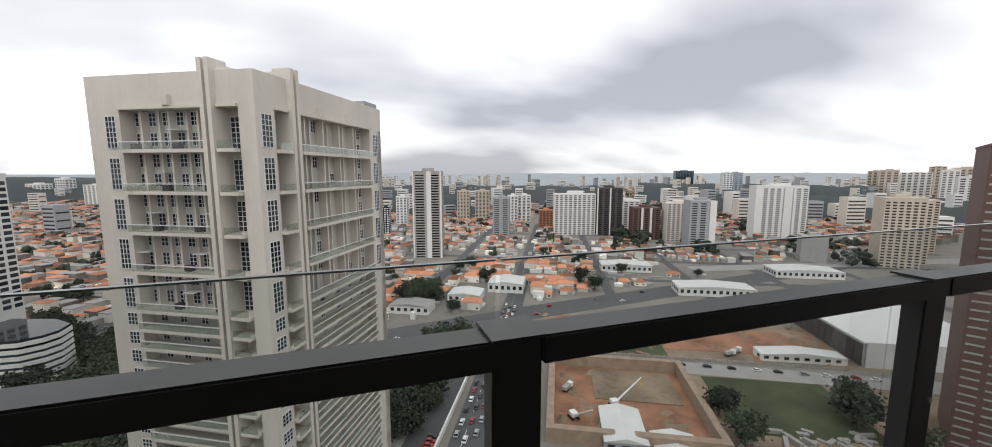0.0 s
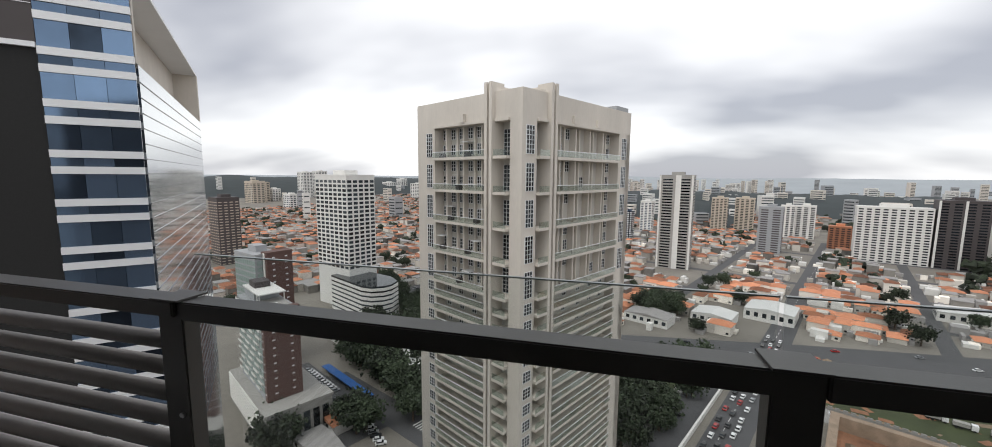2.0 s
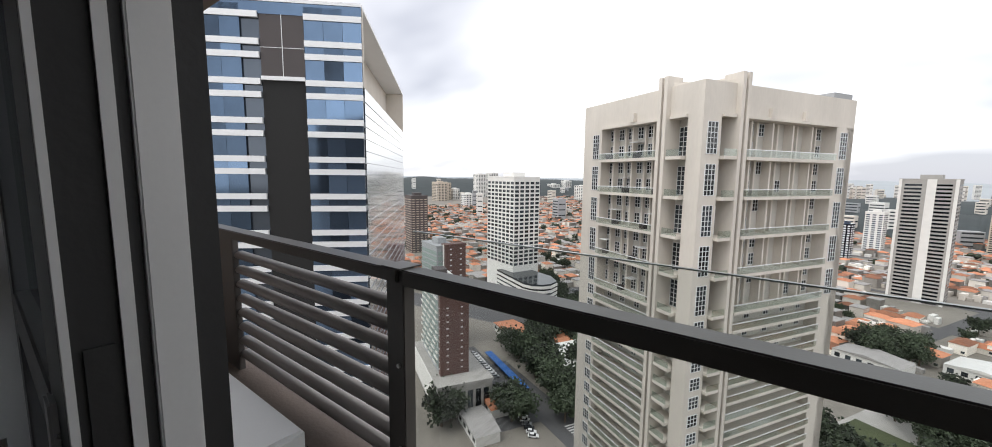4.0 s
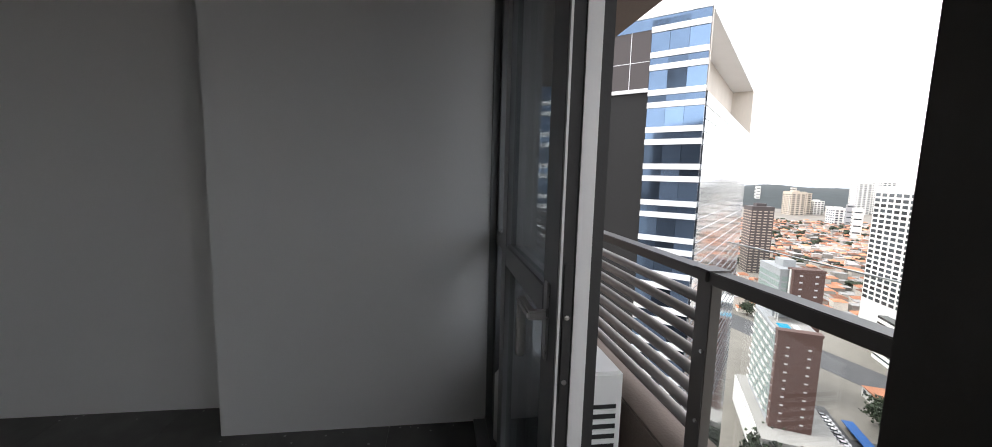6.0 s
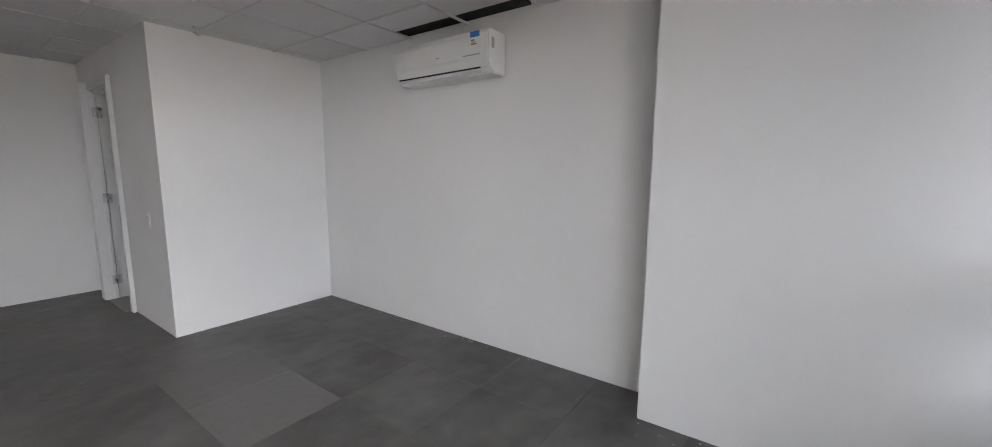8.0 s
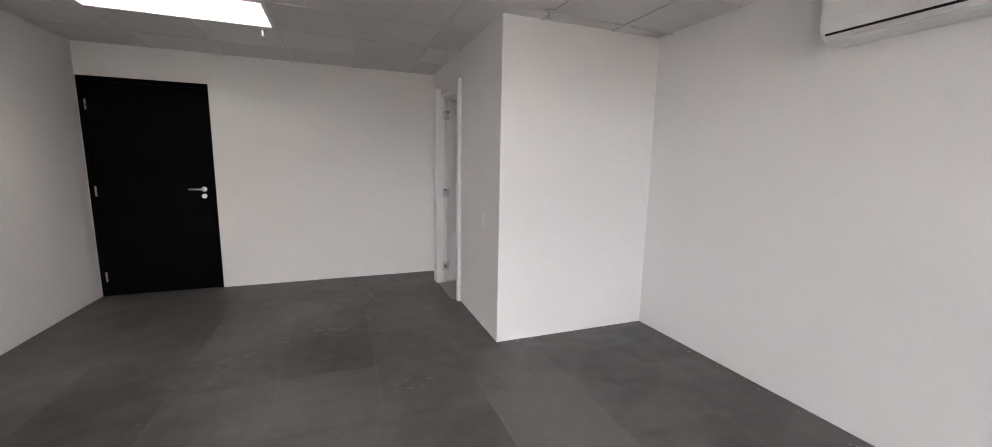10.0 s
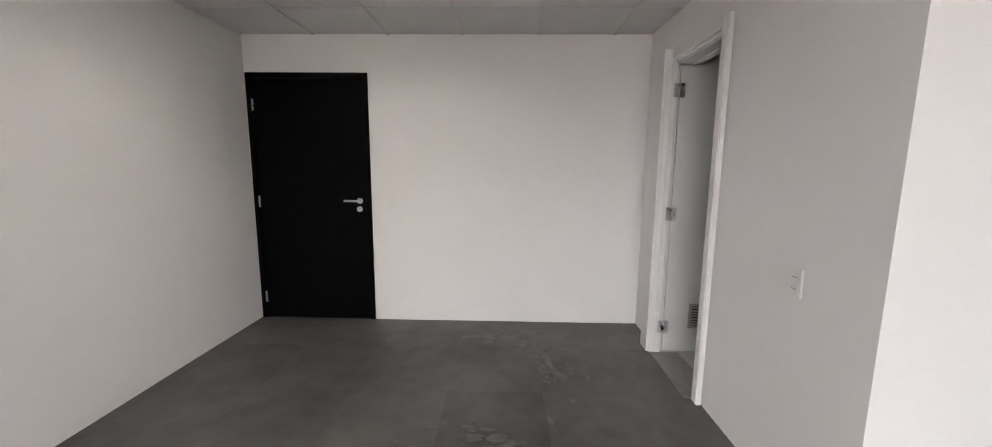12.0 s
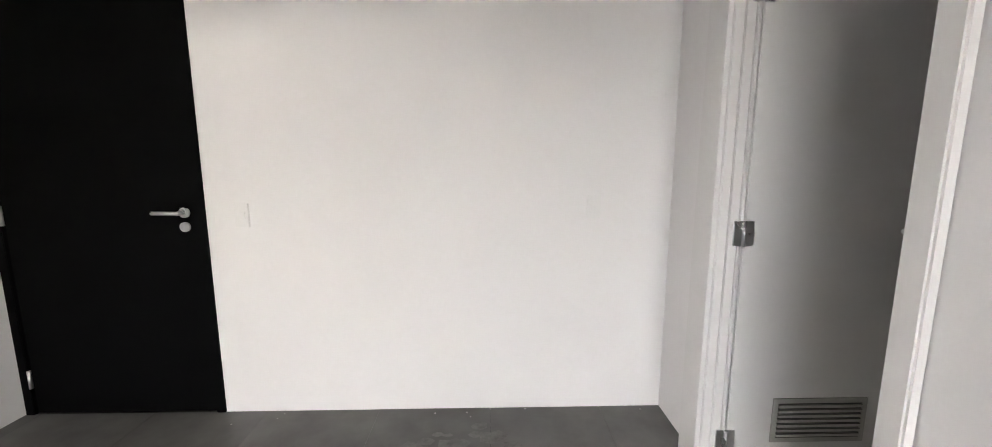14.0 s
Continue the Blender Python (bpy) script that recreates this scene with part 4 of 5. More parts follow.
block(-120.6, 118.0, 2.95, 12.9, HB + 0.1, HY, "brown", "brown clad end of the hotel with small windows", (1, 2), 3.05, (0.16, 0.16), winmat="band", low=16, name="hotel_wing", near=True, roof=False)
for k in range(11):
    for i in range(11):
        part("balcony", B(-2.5, -0.9, 0, 0, 0, 0.16).box(-2.5, -0.9, 0.16, 0, -0.82, 1.0), M["tower2"], bpy.data.objects["hotel_building"], m=pose(-0.2 - i * 2.9 - 0.25 * (k % 2), 0, 17.2 + k * 3.05)) if (i + k) % 3 else None
hp = thing("rooftop_pool", "blue rooftop swimming pool on a pale deck", "swimming pool", pose(*HX, HB, 0, 0, HY))
part("deck", B(-15, 0.6, 0, -0.4, 12, 0.3), M["pave"], hp)
part("water", B(-7.5, 1.5, 0.3, -1.4, 5.2, 0.36), M["pool"], hp, "blue pool water")
for i in range(5):
    part("sun_lounger", B(-6.8 + i * 1.25, 6.2, 0.3, -6.2 + i * 1.25, 8.0, 0.65), M["tower2"], hp)
pp = thing("rooftop_pavilion", "white rooftop pavilion with a grey roof terrace", "building", pose(*HX, HB, 0, 0, HY))
part("wall", B(-31, 2.5, 0, -17, 12, 3.6), M["greyb"], pp)
part("roof", B(-31.5, 2, 3.6, -9.5, 12.4, 4.1), M["tower2"], pp)
part("plant_room", B(-29, 4, 4.1, -21, 10, 6.6), M["dkbrown"], pp)
for x, y in ((-10.2, 2.4), (-10.2, 11.6), (-13.5, 2.4)):
    part("column", B(x, y, 0.3, x + 0.35, y + 0.35, 3.6), M["tower2"], pp)
ph = thing("hotel_podium", "pale hotel podium with slatted parking floors", "building", pose(-116.5, 111.5, G0, 0, 0, HY))
part("wall", B(-48, 0, 0, 3, 24, 14.2), M["concrete"], ph)
for k in range(9):
    part("slat_band", B(-48, -0.5, 2.2 + k * 1.35, -4, 0.1, 2.85 + k * 1.35), M["tower2"], ph)
part("pergola", B(-4, -0.5, 13.8, 3.4, 24.5, 14.9), M["concrete"], ph)
for i in range(6):
    part("window", B(2.98, 2 + i * 3.6, 3, 3.1, 4.4 + i * 3.6, 11), M["pane"], ph)
block(-163, 157, 22, 12, -39, -20, "greyb", "second hotel slab with green glazing", (10, 1), 3.1, (0.85, 0.7), winmat="green_glass", low=12, name="hotel_building", near=True)
block(-157.9, 159, 5.2, 12.6, -38, -20, "brown", "brown clad hotel end wall with a white strip", (1, 2), 3.1, (0.2, 0.2), winmat="band", name="hotel_wing", near=True, columns=((0.35, 0.62),), roof=False)
block(-404, 345, 26, 22, -26, -22, "dkbrown", "dark brown slender residential tower", (5, 4), 3.1, (0.6, 0.3), winmat="beige")
FAR = (
    (92, 470, 34, 24, 2, -16, "concrete", "dark glass tower with a white frame", (2, 2), "office_dark", ((0.0, 0.06), (0.36, 0.52), (0.95, 1.0))),
    (230, 862, 27, 22, -40, -20, "beige", "pale apartment tower", (4, 3), "pane", ()),
    (277, 864, 32, 24, -40, -20, "beige", "pale apartment tower", (4, 3), "pane", ()),
    (228, 606, 27, 22, -39, -24, "greyb", "grey apartment tower with dark bands", (2, 2), "dkbrown", ()),
    (305, 764, 20, 20, -46, -22, "tower2", "white apartment tower", (3, 3), "office", ()),
    (335, 766, 27, 20, -46, -22, "tower2", "white apartment tower with a blue strip", (3, 3), "office", ()),
    (335, 664, 25, 18, -68, -22, "clay", "orange mid-rise block", (4, 3), "pane", ()),
    (362, 566, 66, 24, -34, -22, "tower2", "broad white apartment slab", (9, 4), "pane", ()),
    (400, 548, 40, 30, -24, -24, "dkbrown", "dark office tower with pale vertical fins", (4, 3), "office_dark", ((0.45, 0.5), (0.95, 1.0))),
    (443, 560, 36, 24, -46, -24, "tower2", "white and grey apartment tower", (4, 3), "pane", ()),
    (427, 492, 40, 26, -52, -24, "brown", "red-brown apartment tower with white strips", (5, 3), "pane", ((0.3, 0.38), (0.62, 0.7))),
    (461, 462, 38, 26, -44, -24, "tower", "pale apartment tower with balconies", (6, 3), "pane", ()),
    (440, 404, 33, 26, -36, -24, "greyb", "grey tower with white balconies", (3, 3), "office_dark", ((0.0, 0.25),)),
    (1148, 1001, 28, 30, 0, -30, "tower2", "pale twin high-rise", (3, 3), "office", ()),
    (1194, 1003, 38, 30, 0, -30, "greyb", "grey twin high-rise", (3, 3), "office", ()),
    (2200, 2230, 116, 80, 12, -30, "office_dark", "distant dark office tower", (6, 4), "office", ()),
    (-1214, 1437, 49, 40, 8, -20, "tower2", "distant white apartment tower", (4, 3), "pane", ((0.4, 0.6),)),
    (-1198, 1511, 50, 40, 13, -20, "tower2", "distant white apartment tower", (4, 3), "pane", ((0.4, 0.6),)),
    (-1150, 1117, 60, 40, -26, -20, "beige", "distant orange-beige apartment block", (6, 3), "pane", ()),
    (-1190, 1180, 40, 40, -30, -20, "beige", "distant orange-beige apartment block", (5, 3), "pane", ()),
    (-900, 1004, 38, 30, -60, -20, "tower2", "white office block", (4, 3), "office", ()),
    (-1080, 1904, 57, 40, -40, -20, "tower2", "distant white apartment block", (4, 3), "pane", ()),
    (-1040, 1960, 40, 40, -22, -20, "tower2", "distant white apartment tower", (4, 3), "pane", ()),
    (-762, 1590, 53, 40, -38, -20, "tower2", "distant white apartment block", (4, 3), "pane", ()),
    (-1180, 1233, 42, 30, -55, -20, "tower2", "distant white apartment block", (4, 3), "pane", ()),
    (87, 791, 21, 18, -45, -20, "tower2", "white apartment tower", (3, 3), "office", ()),
    (46, 687, 13, 14, -56, -20, "office", "blue glass mid-rise", (3, 2), "band", ()),
    (640, 425, 72, 26, -20, -30, "tower2", "broad white apartment tower", (8, 3), "pane", ((0.3, 0.45), (0.9, 1.0))),
    (552, 250, 34, 26, -26, -42, "beige", "beige apartment tower with balconies", (6, 4), "pane", ()),
    (590, 262, 30, 26, -30, -42, "beige", "beige apartment tower with balconies", (6, 4), "pane", ()),
    (494, 302, 25, 18, -71, -42, "concrete", "grey concrete mid-rise", (3, 2), "greyb", ()),
    (690, 300, 30, 26, -34, -50, "beige", "beige apartment tower", (5, 4), "pane", ()),
    (1999, 1052, 46, 40, 7, -60, "beige", "distant beige high-rise", (3, 3), "pane", ()),
    (1960, 980, 56, 40, 11, -60, "beige", "distant beige high-rise", (3, 3), "pane", ()),
    (2085, 940, 88, 40, 0, -60, "tower2", "distant pale high-rise", (5, 3), "pane", ()),
    (2355, 1020, 49, 40, 25, -60, "beige", "distant beige high-rise", (3, 3), "pane", ()),
    (1990, 825, 45, 40, 10, -60, "tower2", "distant pale high-rise", (3, 3), "pane", ()),
    (2050, 800, 67, 40, 17, -60, "beige", "distant beige high-rise", (4, 3), "pane", ()),
    (1500, 560, 60, 40, -10, -60, "tower2", "distant pale high-rise", (4, 3), "pane", ()),
)
for x, y, w, d, top, yaw, wall, label, bays, wm, cols in FAR:
    block(x, y, w, d, top, yaw, wall, label + (" among lower houses" if len(label.split()) < 5 else ""), bays, 3.1 if math.hypot(x, y) < 1000 else 6.2, (0.6, 0.5), wm, columns=cols)
# brown tower close on the east side
block(217, 45, 36, 30, 10, -62, "brown", "brown brick high-rise with white balcony lines", (6, 4), 3.1, (0.75, 0.22), "concrete")

wb = thing("market_hall", "large white-roofed hall with a dark side wall", "building", RG @ pose(0, 0, 0))
part("wall", B(159, 228, G0, 226, 296, G0 + 13), M["greyb"], wb)
part("roof", B(158.4, 227.4, G0 + 13, 227, 297, G0 + 13.8), M["metalroof"], wb, "white metal roof")
part("end_wall", B(160, 227.4, G0, 226, 227.95, G0 + 12.9), M["metalroof"], wb)
for i in range(11):
    part("wall_panel", B(158.7, 229 + i * 6, G0 + 0.5, 158.98, 234.6 + i * 6, G0 + 12), M["dkbrown"], wb)


def shed(a, b, w, d, h, label, roofm="metalroof", wallm="tower2"):
    t = thing("shed", label, "building", RG @ pose(a, b, G0))
    part("wall", B(0, 0, 0, w, d, h), M[wallm], t)
    pts = [(0, 0), (w, 0), (w / 2, 1.8)]
    part("roof", Geo().prism(pts, -0.6, d + 0.6, Matrix(((1, 0, 0, 0), (0, 0, 1, 0), (0, 1, 0, h), (0, 0, 0, 1)))), M[roofm], t)
    for i in range(int(d // 5)):
        part("window", B(-0.08, 1.5 + i * 5, h * 0.35, 0.02, 4 + i * 5, h * 0.75), M["pane"], t)
    for i in range(int(w // 5)):
        part("window", B(1.5 + i * 5, -0.08, h * 0.35, 4 + i * 5, 0.02, h * 0.75), M["pane"], t)


shed(110, 228, 42, 9, 4, "long white site office with a pale roof")
shed(18, 140, 16, 22, 5, "grey metal site shed beside the excavation", "metalroof", "greyb")
shed(36, 141, 16, 10, 3, "low white site shed", "metalroof")
shed(-180, 108, 34, 26, 10, "white office block with a flat pale roof")
shed(-85, 300, 26, 20, 6, "white-roofed workshop on a town street")
shed(-120, 268, 30, 16, 6, "grey-roofed workshop on a town street", "roofgrey")
shed(-84, 100, 22, 26, 8, "low building with a pale flat roof", "roofgrey")
shed(-58, 330, 30, 26, 8, "warehouse with a grey barrel roof", "metalroof")
shed(100, 345, 60, 22, 7, "car dealer hall with a white roof")
shed(45, 420, 50, 22, 7, "white-roofed supermarket on a town street")
shed(210, 420, 60, 26, 7, "pale-roofed warehouse on a town street")
shed(-158, 66, 14, 8, 4, "small house with an orange roof", "clay")
shed(-150, 53, 20, 10, 4, "low brown-roofed kiosk row", "roofgrey")
shed(-235, 108, 40, 14, 5, "orange-roofed hall on a town street", "clay")
shed(-205, 128, 30, 14, 5, "orange-roofed hall on a town street", "clay")
shed(-182, 140, 20, 14, 5, "orange-roofed house on a town street", "clay")
g = Geo().box(-200, 86.5, G0 + 2.4, -156, 90.5, G0 + 2.8, RG)
for i in range(8):
    g.box(-199 + i * 5.6, 90, G0, -198.7 + i * 5.6, 90.3, G0 + 2.4, RG)
solid("parking_canopy", g, M["tarp"], "blue canopy over the car park", "canopy", kind="")

# ---- houses ----
rng = random.Random(11)
LANES_A = (-110, -37, 45, 125, 205, 290)
LANES_B = (385, 470, 560, 660)
TAKEN = [(-180, 256, 62), (-130, 122, 52), (-166, 160, 40), (-404, 345, 36), (0, 0, 150), (-20, 75, 60)] + [(f[0], f[1], 26 + f[2] * 0.6) for f in FAR]


def free(x, y, a, b, r=6):
    if any((x - p) ** 2 + (y - q) ** 2 < (s + r) ** 2 for p, q, s in TAKEN):
        return False
    if any(abs(a - la - (330 - b) * 0.015) < 5 + r for la in LANES_A) and b > 280:
        return False
    if any(abs(b - lb - (a + 330) * 0.0125) < 5 + r for lb in LANES_B) and a < 480:
        return False
    ave = 195 + (x + 420) * 0.124 if x < 120 else 262 + (x - 120) * 0.076
    if y < ave + 24 and x > -125:
        return False
    if x <= -125 and (math.hypot(x, y) < 345 or abs(y - ave) < 20):
        return False
    if x > 250 and y < 520 - (x - 250) * 0.35 and abs((x - 330) * 0.21 + y - 330) < 24:
        return False
    return True


SHEDS = [(-90, 295, -20, 360), (95, 340, 165, 372), (40, 415, 100, 447), (205, 415, 275, 450), (-300, 170, -222, 244), (-90, 260, -80, 290), (-125, 262, -85, 290)]
kinds = []
for w, d, h, rh in ((9, 11, 3.4, 2.0), (12, 9, 3.2, 2.2), (8, 15, 6.0, 2.0), (14, 11, 6.2, 2.4)):
    kinds.append((w, d, B(-w / 2, -d / 2, 0, w / 2, d / 2, h).mesh("wall", M["housewall"]), Geo().hip(-w / 2, -d / 2, w / 2, d / 2, h, rh).mesh("roof", M["clay"]),
                  B(-0.8, -d / 2 - 0.06, 1, 0.8, -d / 2 + 0.02, 2.3).mesh("window", M["pane"])))
gw, gr, gf = Geo(), Geo(), Geo()
count = 0
trees = []
b = -260.0
while b < 2600:
    step = 12.2 if b < 900 else 24
    a = -1250.0 if b < 900 else -2200.0
    while a < (760 if b < 900 else 1900):
        aa, bb = a + rng.uniform(-2, 2), b + rng.uniform(-2, 2)
        x, y = town(aa, bb)
        a += step * rng.uniform(0.85, 1.15)
        view = abs(math.degrees(math.atan2(x, y)))
        if view > 82 or y < 150 or not free(x, y, aa, bb) or any(p < aa < r and q < bb < s for p, q, r, s in SHEDS):
            continue
        pick = rng.random()
        if pick < 0.10:
            trees.append((x, y, rng.uniform(4, 8)))
            continue
        if pick < 0.14:
            continue
        rot = TH + rng.choice((0, 90)) + rng.uniform(-4, 4)
        near = 200 < bb < 430 and -140 < aa < 300
        if near and count < 280:
            count += 1
            w, d, m1, m2, m3 = kinds[rng.randrange(4)]
            t = thing("house", "small house with a hipped clay tile roof", "house", pose(x, y, G0, 0, 0, rot), group="terracotta-roofed houses")
            part("wall", m1, None, t)
            part("roof", m2, None, t)
            for wx in (1.8 - w / 2, w / 2 - 1.8):
                part("window", m3, None, t, m=pose(wx, 0, 0))
        else:
            w, d, h = rng.uniform(8, step * 0.95), rng.uniform(8, step * 0.95), rng.choice((3.2, 3.4, 6.0, 6.3, 9.0))
            m = pose(x, y, G0, 0, 0, rot)
            gw.box(-w / 2, -d / 2, 0, w / 2, d / 2, h, m)
            if rng.random() < 0.66:
                gr.hip(-w / 2, -d / 2, w / 2, d / 2, h, 1.9, m)
            else:
                gf.box(-w / 2 - 0.3, -d / 2 - 0.3, h, w / 2 + 0.3, d / 2 + 0.3, h + 0.5, m)
    b += step
solid("far_house_walls", gw, M["housewall"], "pale walls of countless small houses", "houses", kind="stuff")
solid("far_house_roofs", gr, M["clay"], "terracotta roofs of countless small houses", "houses", kind="stuff")
solid("far_flat_roofs", gf, M["roofgrey"], "grey flat roofs among the houses", "houses", kind="stuff")

# yards: sheds, tanks, walls and awnings between the houses
gy = [Geo(), Geo(), Geo()]
for i in range(5200):
    aa, bb = rng.uniform(-420, 480), rng.uniform(240, 720)
    x, y = town(aa, bb)
    if not free(x, y, aa, bb, 1) or any(p < aa < r and q < bb < s for p, q, r, s in SHEDS):
        continue
    w, d, h = rng.uniform(0.6, 4.5), rng.uniform(0.6, 4.5), rng.uniform(1.2, 5.5)
    gy[rng.randrange(3)].box(-w, -d, 0, w, d, h, pose(x, y, G0, 0, 0, TH + rng.choice((0, 90))))
for gg, mm, nm in zip(gy, ("tower2", "roofgrey", "housewall"), ("white", "grey", "pale")):
    solid("yard_sheds", gg, M[mm], f"small {nm} sheds and walls between the houses", "sheds", kind="stuff")

# countless distant blocks near the skyline
gs = [Geo(), Geo(), Geo()]
gwin = Geo()
for i in range(420):
    ang = radians(rng.uniform(-62, 72))
    r = rng.uniform(900, 3300)
    x, y = math.sin(ang) * r, math.cos(ang) * r
    if ang < radians(-5) and rng.random() < 0.7 or not free(x, y, 0, 0, 0) and r < 1200:
        continue
    w, d = rng.uniform(16, 34), rng.uniform(14, 24)
    h = rng.uniform(25, 62) if r < 1800 else rng.uniform(35, 88)
    m = pose(x, y, G0, 0, 0, rng.choice((-20, -27, -45, 10)))
    gs[rng.choice((0, 0, 1, 1, 2))].box(-w / 2, -d / 2, 0, w / 2, d / 2, h, m)
    for k in range(int(h / 6.5)):
        gwin.box(-w / 2 + 1.5, -d / 2 - 0.3, 3 + k * 6.5, w / 2 - 1.5, d / 2 - 1, 5.4 + k * 6.5, m)
        gwin.box(-w / 2 + 1.5, -d / 2 + 2, 3 + k * 6.5, w / 2 + 0.3, d / 2 - 2, 5.4 + k * 6.5, m) if k % 2 else None
for gg, mm, nm in zip(gs, ("tower2", "tower", "greyb"), ("white", "cream", "grey")):
    solid("skyline_blocks", gg, M[mm], f"countless distant {nm} apartment blocks", "buildings", kind="stuff")
solid("skyline_windows", gwin, M["pane"], "window bands of distant blocks", "buildings", kind="stuff")

# wooded hills along the horizon
def hills(name, r, ang0, ang1, lo, hi, seed, label):
    g = Geo()
    n = 160
    for i in range(n + 1):
        an = radians(ang0 + (ang1 - ang0) * i / n)
        for rr, f in ((r * 0.72, 0.0), (r * 0.86, 0.75), (r, 1.0), (r * 1.2, 0.9)):
            hh = lo + (hi - lo) * (0.5 + 0.5 * noise.noise(Vector((i * 0.09, rr * 0.002, seed)))) + 4 * noise.noise(Vector((i * 0.9, rr, seed)))
            g.v.append((math.sin(an) * rr, math.cos(an) * rr, G0 - 2 + f * (hh + 2)))
        if i:
            k = (i - 1) * 4
            for j in range(3):
                g.f.append((k + j, k + 4 + j, k + 5 + j, k + 1 + j))
    # beyond 4 km the hills take the colour paled by painted haze
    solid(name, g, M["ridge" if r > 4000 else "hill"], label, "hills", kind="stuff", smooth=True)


hills("wooded_hills", 2700, -70, -3, 60, 102, 3.0, "dark wooded hills below the horizon")
hills("wooded_hills", 1900, 38, 62, 38, 62, 8.0, "dark wooded park in the distance")
hills("wooded_hills", 1250, -2, 17, 16, 34, 11.0, "dark wooded park among the towers")
hills("wooded_hills", 1750, -6, 34, 26, 48, 14.0, "dark belt of woods behind the towers")
hills("wooded_hills", 1450, 44, 70, 20, 42, 17.0, "dark wooded park beside the highway")
hills("wooded_hills", 4300, -80, 80, 70, 104, 5.0, "far wooded ridge on the horizon with haze in its colour")


# ---- trees ----
def leafy(seed, spread, n=620):
    """A crown of many small leaf clumps with gaps, and a forked trunk."""
    r = random.Random(seed)
    g = Geo()
    for _ in range(n):
        lob = r.randrange(6)
        c = Vector((math.cos(lob * 1.05) * 0.48, math.sin(lob * 1.05) * 0.48, 0.95 + 0.22 * (lob % 3)))
        p = c + Vector((r.gauss(0, 0.24), r.gauss(0, 0.24), r.gauss(0, 0.2)))
        s = r.uniform(0.03, 0.085)
        q = Euler((r.uniform(0, 6), r.uniform(0, 6), r.uniform(0, 6))).to_matrix()
        k = len(g.v)
        g.v += [tuple(p + q @ Vector(o) * s) for o in ((1, 1, 1), (-1, -1, 1), (-1, 1, -1), (1, -1, -1))]
        g.f += [(k, k + 1, k + 3), (k, k + 2, k + 1), (k, k + 3, k + 2), (k + 1, k + 2, k + 3)]
    t = Geo().tube((0, 0, 0), (0, 0, 0.6), 0.07, 0.05, 7)
    for a in range(4):
        t.tube((0, 0, 0.55), (math.cos(a * 1.6) * 0.4, math.sin(a * 1.6) * 0.4, 0.95), 0.04, 0.015, 5)
    return g.mesh("crown", M["leaf"]), t.mesh("trunk", M["wood"])


CROWNS = [leafy(i, 1.0) for i in range(4)]


def tree(x, y, s, k=0):
    t = thing("tree", "leafy dark green street tree", "tree", group="street trees")
    t.matrix_basis = pose(x, y, G0, 0, 0, k * 77) @ Matrix.Scale(s, 4)
    part("trunk", CROWNS[k % 4][1], None, t)
    part("crown", CROWNS[k % 4][0], None, t)


k = 0
for i in range(34):
    f = i / 34
    for sgn in (-1, 1):
        tree(-66 - 139 * f + sgn * 9 + rng.uniform(-3, 3), 150 + 180 * f + sgn * 8 + rng.uniform(-3, 3), rng.uniform(5, 8.5), k)
        k += 1
for a0, b0, a1, b1, n in ((-84, 130, -60, 178, 30), (-58, 130, -48, 215, 10), (-82, 205, -50, 224, 8), (-250, 160, -215, 230, 30), (-120, 285, -96, 330, 16), (68, 150, 76, 200, 5), (118, 150, 134, 208, 5), (-190, 100, -140, 108, 14), (-162, 44, -148, 52, 8), (-150, 70, -138, 84, 6), (-178, 112, -150, 136, 22), (-215, 100, -190, 150, 16)):
    for _ in range(n):
        tree(*town(rng.uniform(a0, a1), rng.uniform(b0, b1)), rng.uniform(4, 9), k)
        k += 1
for x, y, s in [q for q in trees if math.hypot(q[0], q[1]) < 480][:70]:
    tree(x, y, s, k)
    k += 1
gt = Geo()
far_trees = [(x, y, s) for x, y, s in trees if math.hypot(x, y) >= 480]
for _ in range(700):
    a = radians(rng.uniform(25, 62)); r = rng.uniform(560, 1900)
    if math.sin(r * 0.011 + a * 19) > 0.1:
        far_trees.append((math.sin(a) * r, math.cos(a) * r, rng.uniform(6, 11)))
for x, y, s in far_trees:
    for _ in range(9):
        p = Vector((x + rng.gauss(0, s * 0.5), y + rng.gauss(0, s * 0.5), G0 + s * rng.uniform(0.3, 1.2)))
        q = s * rng.uniform(0.25, 0.5)
        m = Matrix.Translation(p) @ Euler((rng.uniform(0, 6), rng.uniform(0, 6), 0)).to_matrix().to_4x4()
        gt.tube(tuple(m @ Vector((0, 0, -q))), tuple(m @ Vector((0, 0, q))), q, q * 0.5, 5)
solid("far_trees", gt, M["leaf"], "dark green trees among distant houses", "trees", kind="stuff")

# ---- vehicles ----
body_pts = [(-2.1, 0.25), (2.1, 0.25), (2.15, 0.6), (1.95, 0.85), (1.0, 0.95), (-1.9, 0.95), (-2.15, 0.7)]
cab_pts = [(-1.75, 0.95), (1.0, 0.95), (0.35, 1.45), (-1.35, 1.45)]
UP = Matrix(((1, 0, 0, 0), (0, 0, -1, 0), (0, 1, 0, 0), (0, 0, 0, 1)))
CAR = {c: Geo().prism(body_pts, -0.88, 0.88, UP).mesh("body", M[c], 0.06) for c in ("carw", "cars", "carb", "carr")}
ROOF = {c: B(-1.3, -0.66, 1.45, 0.3, 0.66, 1.5).mesh("roof", M[c]) for c in CAR}
CAB = Geo().prism(cab_pts, -0.74, 0.74, UP).mesh("windows", M["pane"])
WHEEL = Geo().tube((0, -0.1, 0), (0, 0.1, 0), 0.32, k=10).mesh("wheel", M["tyre"])
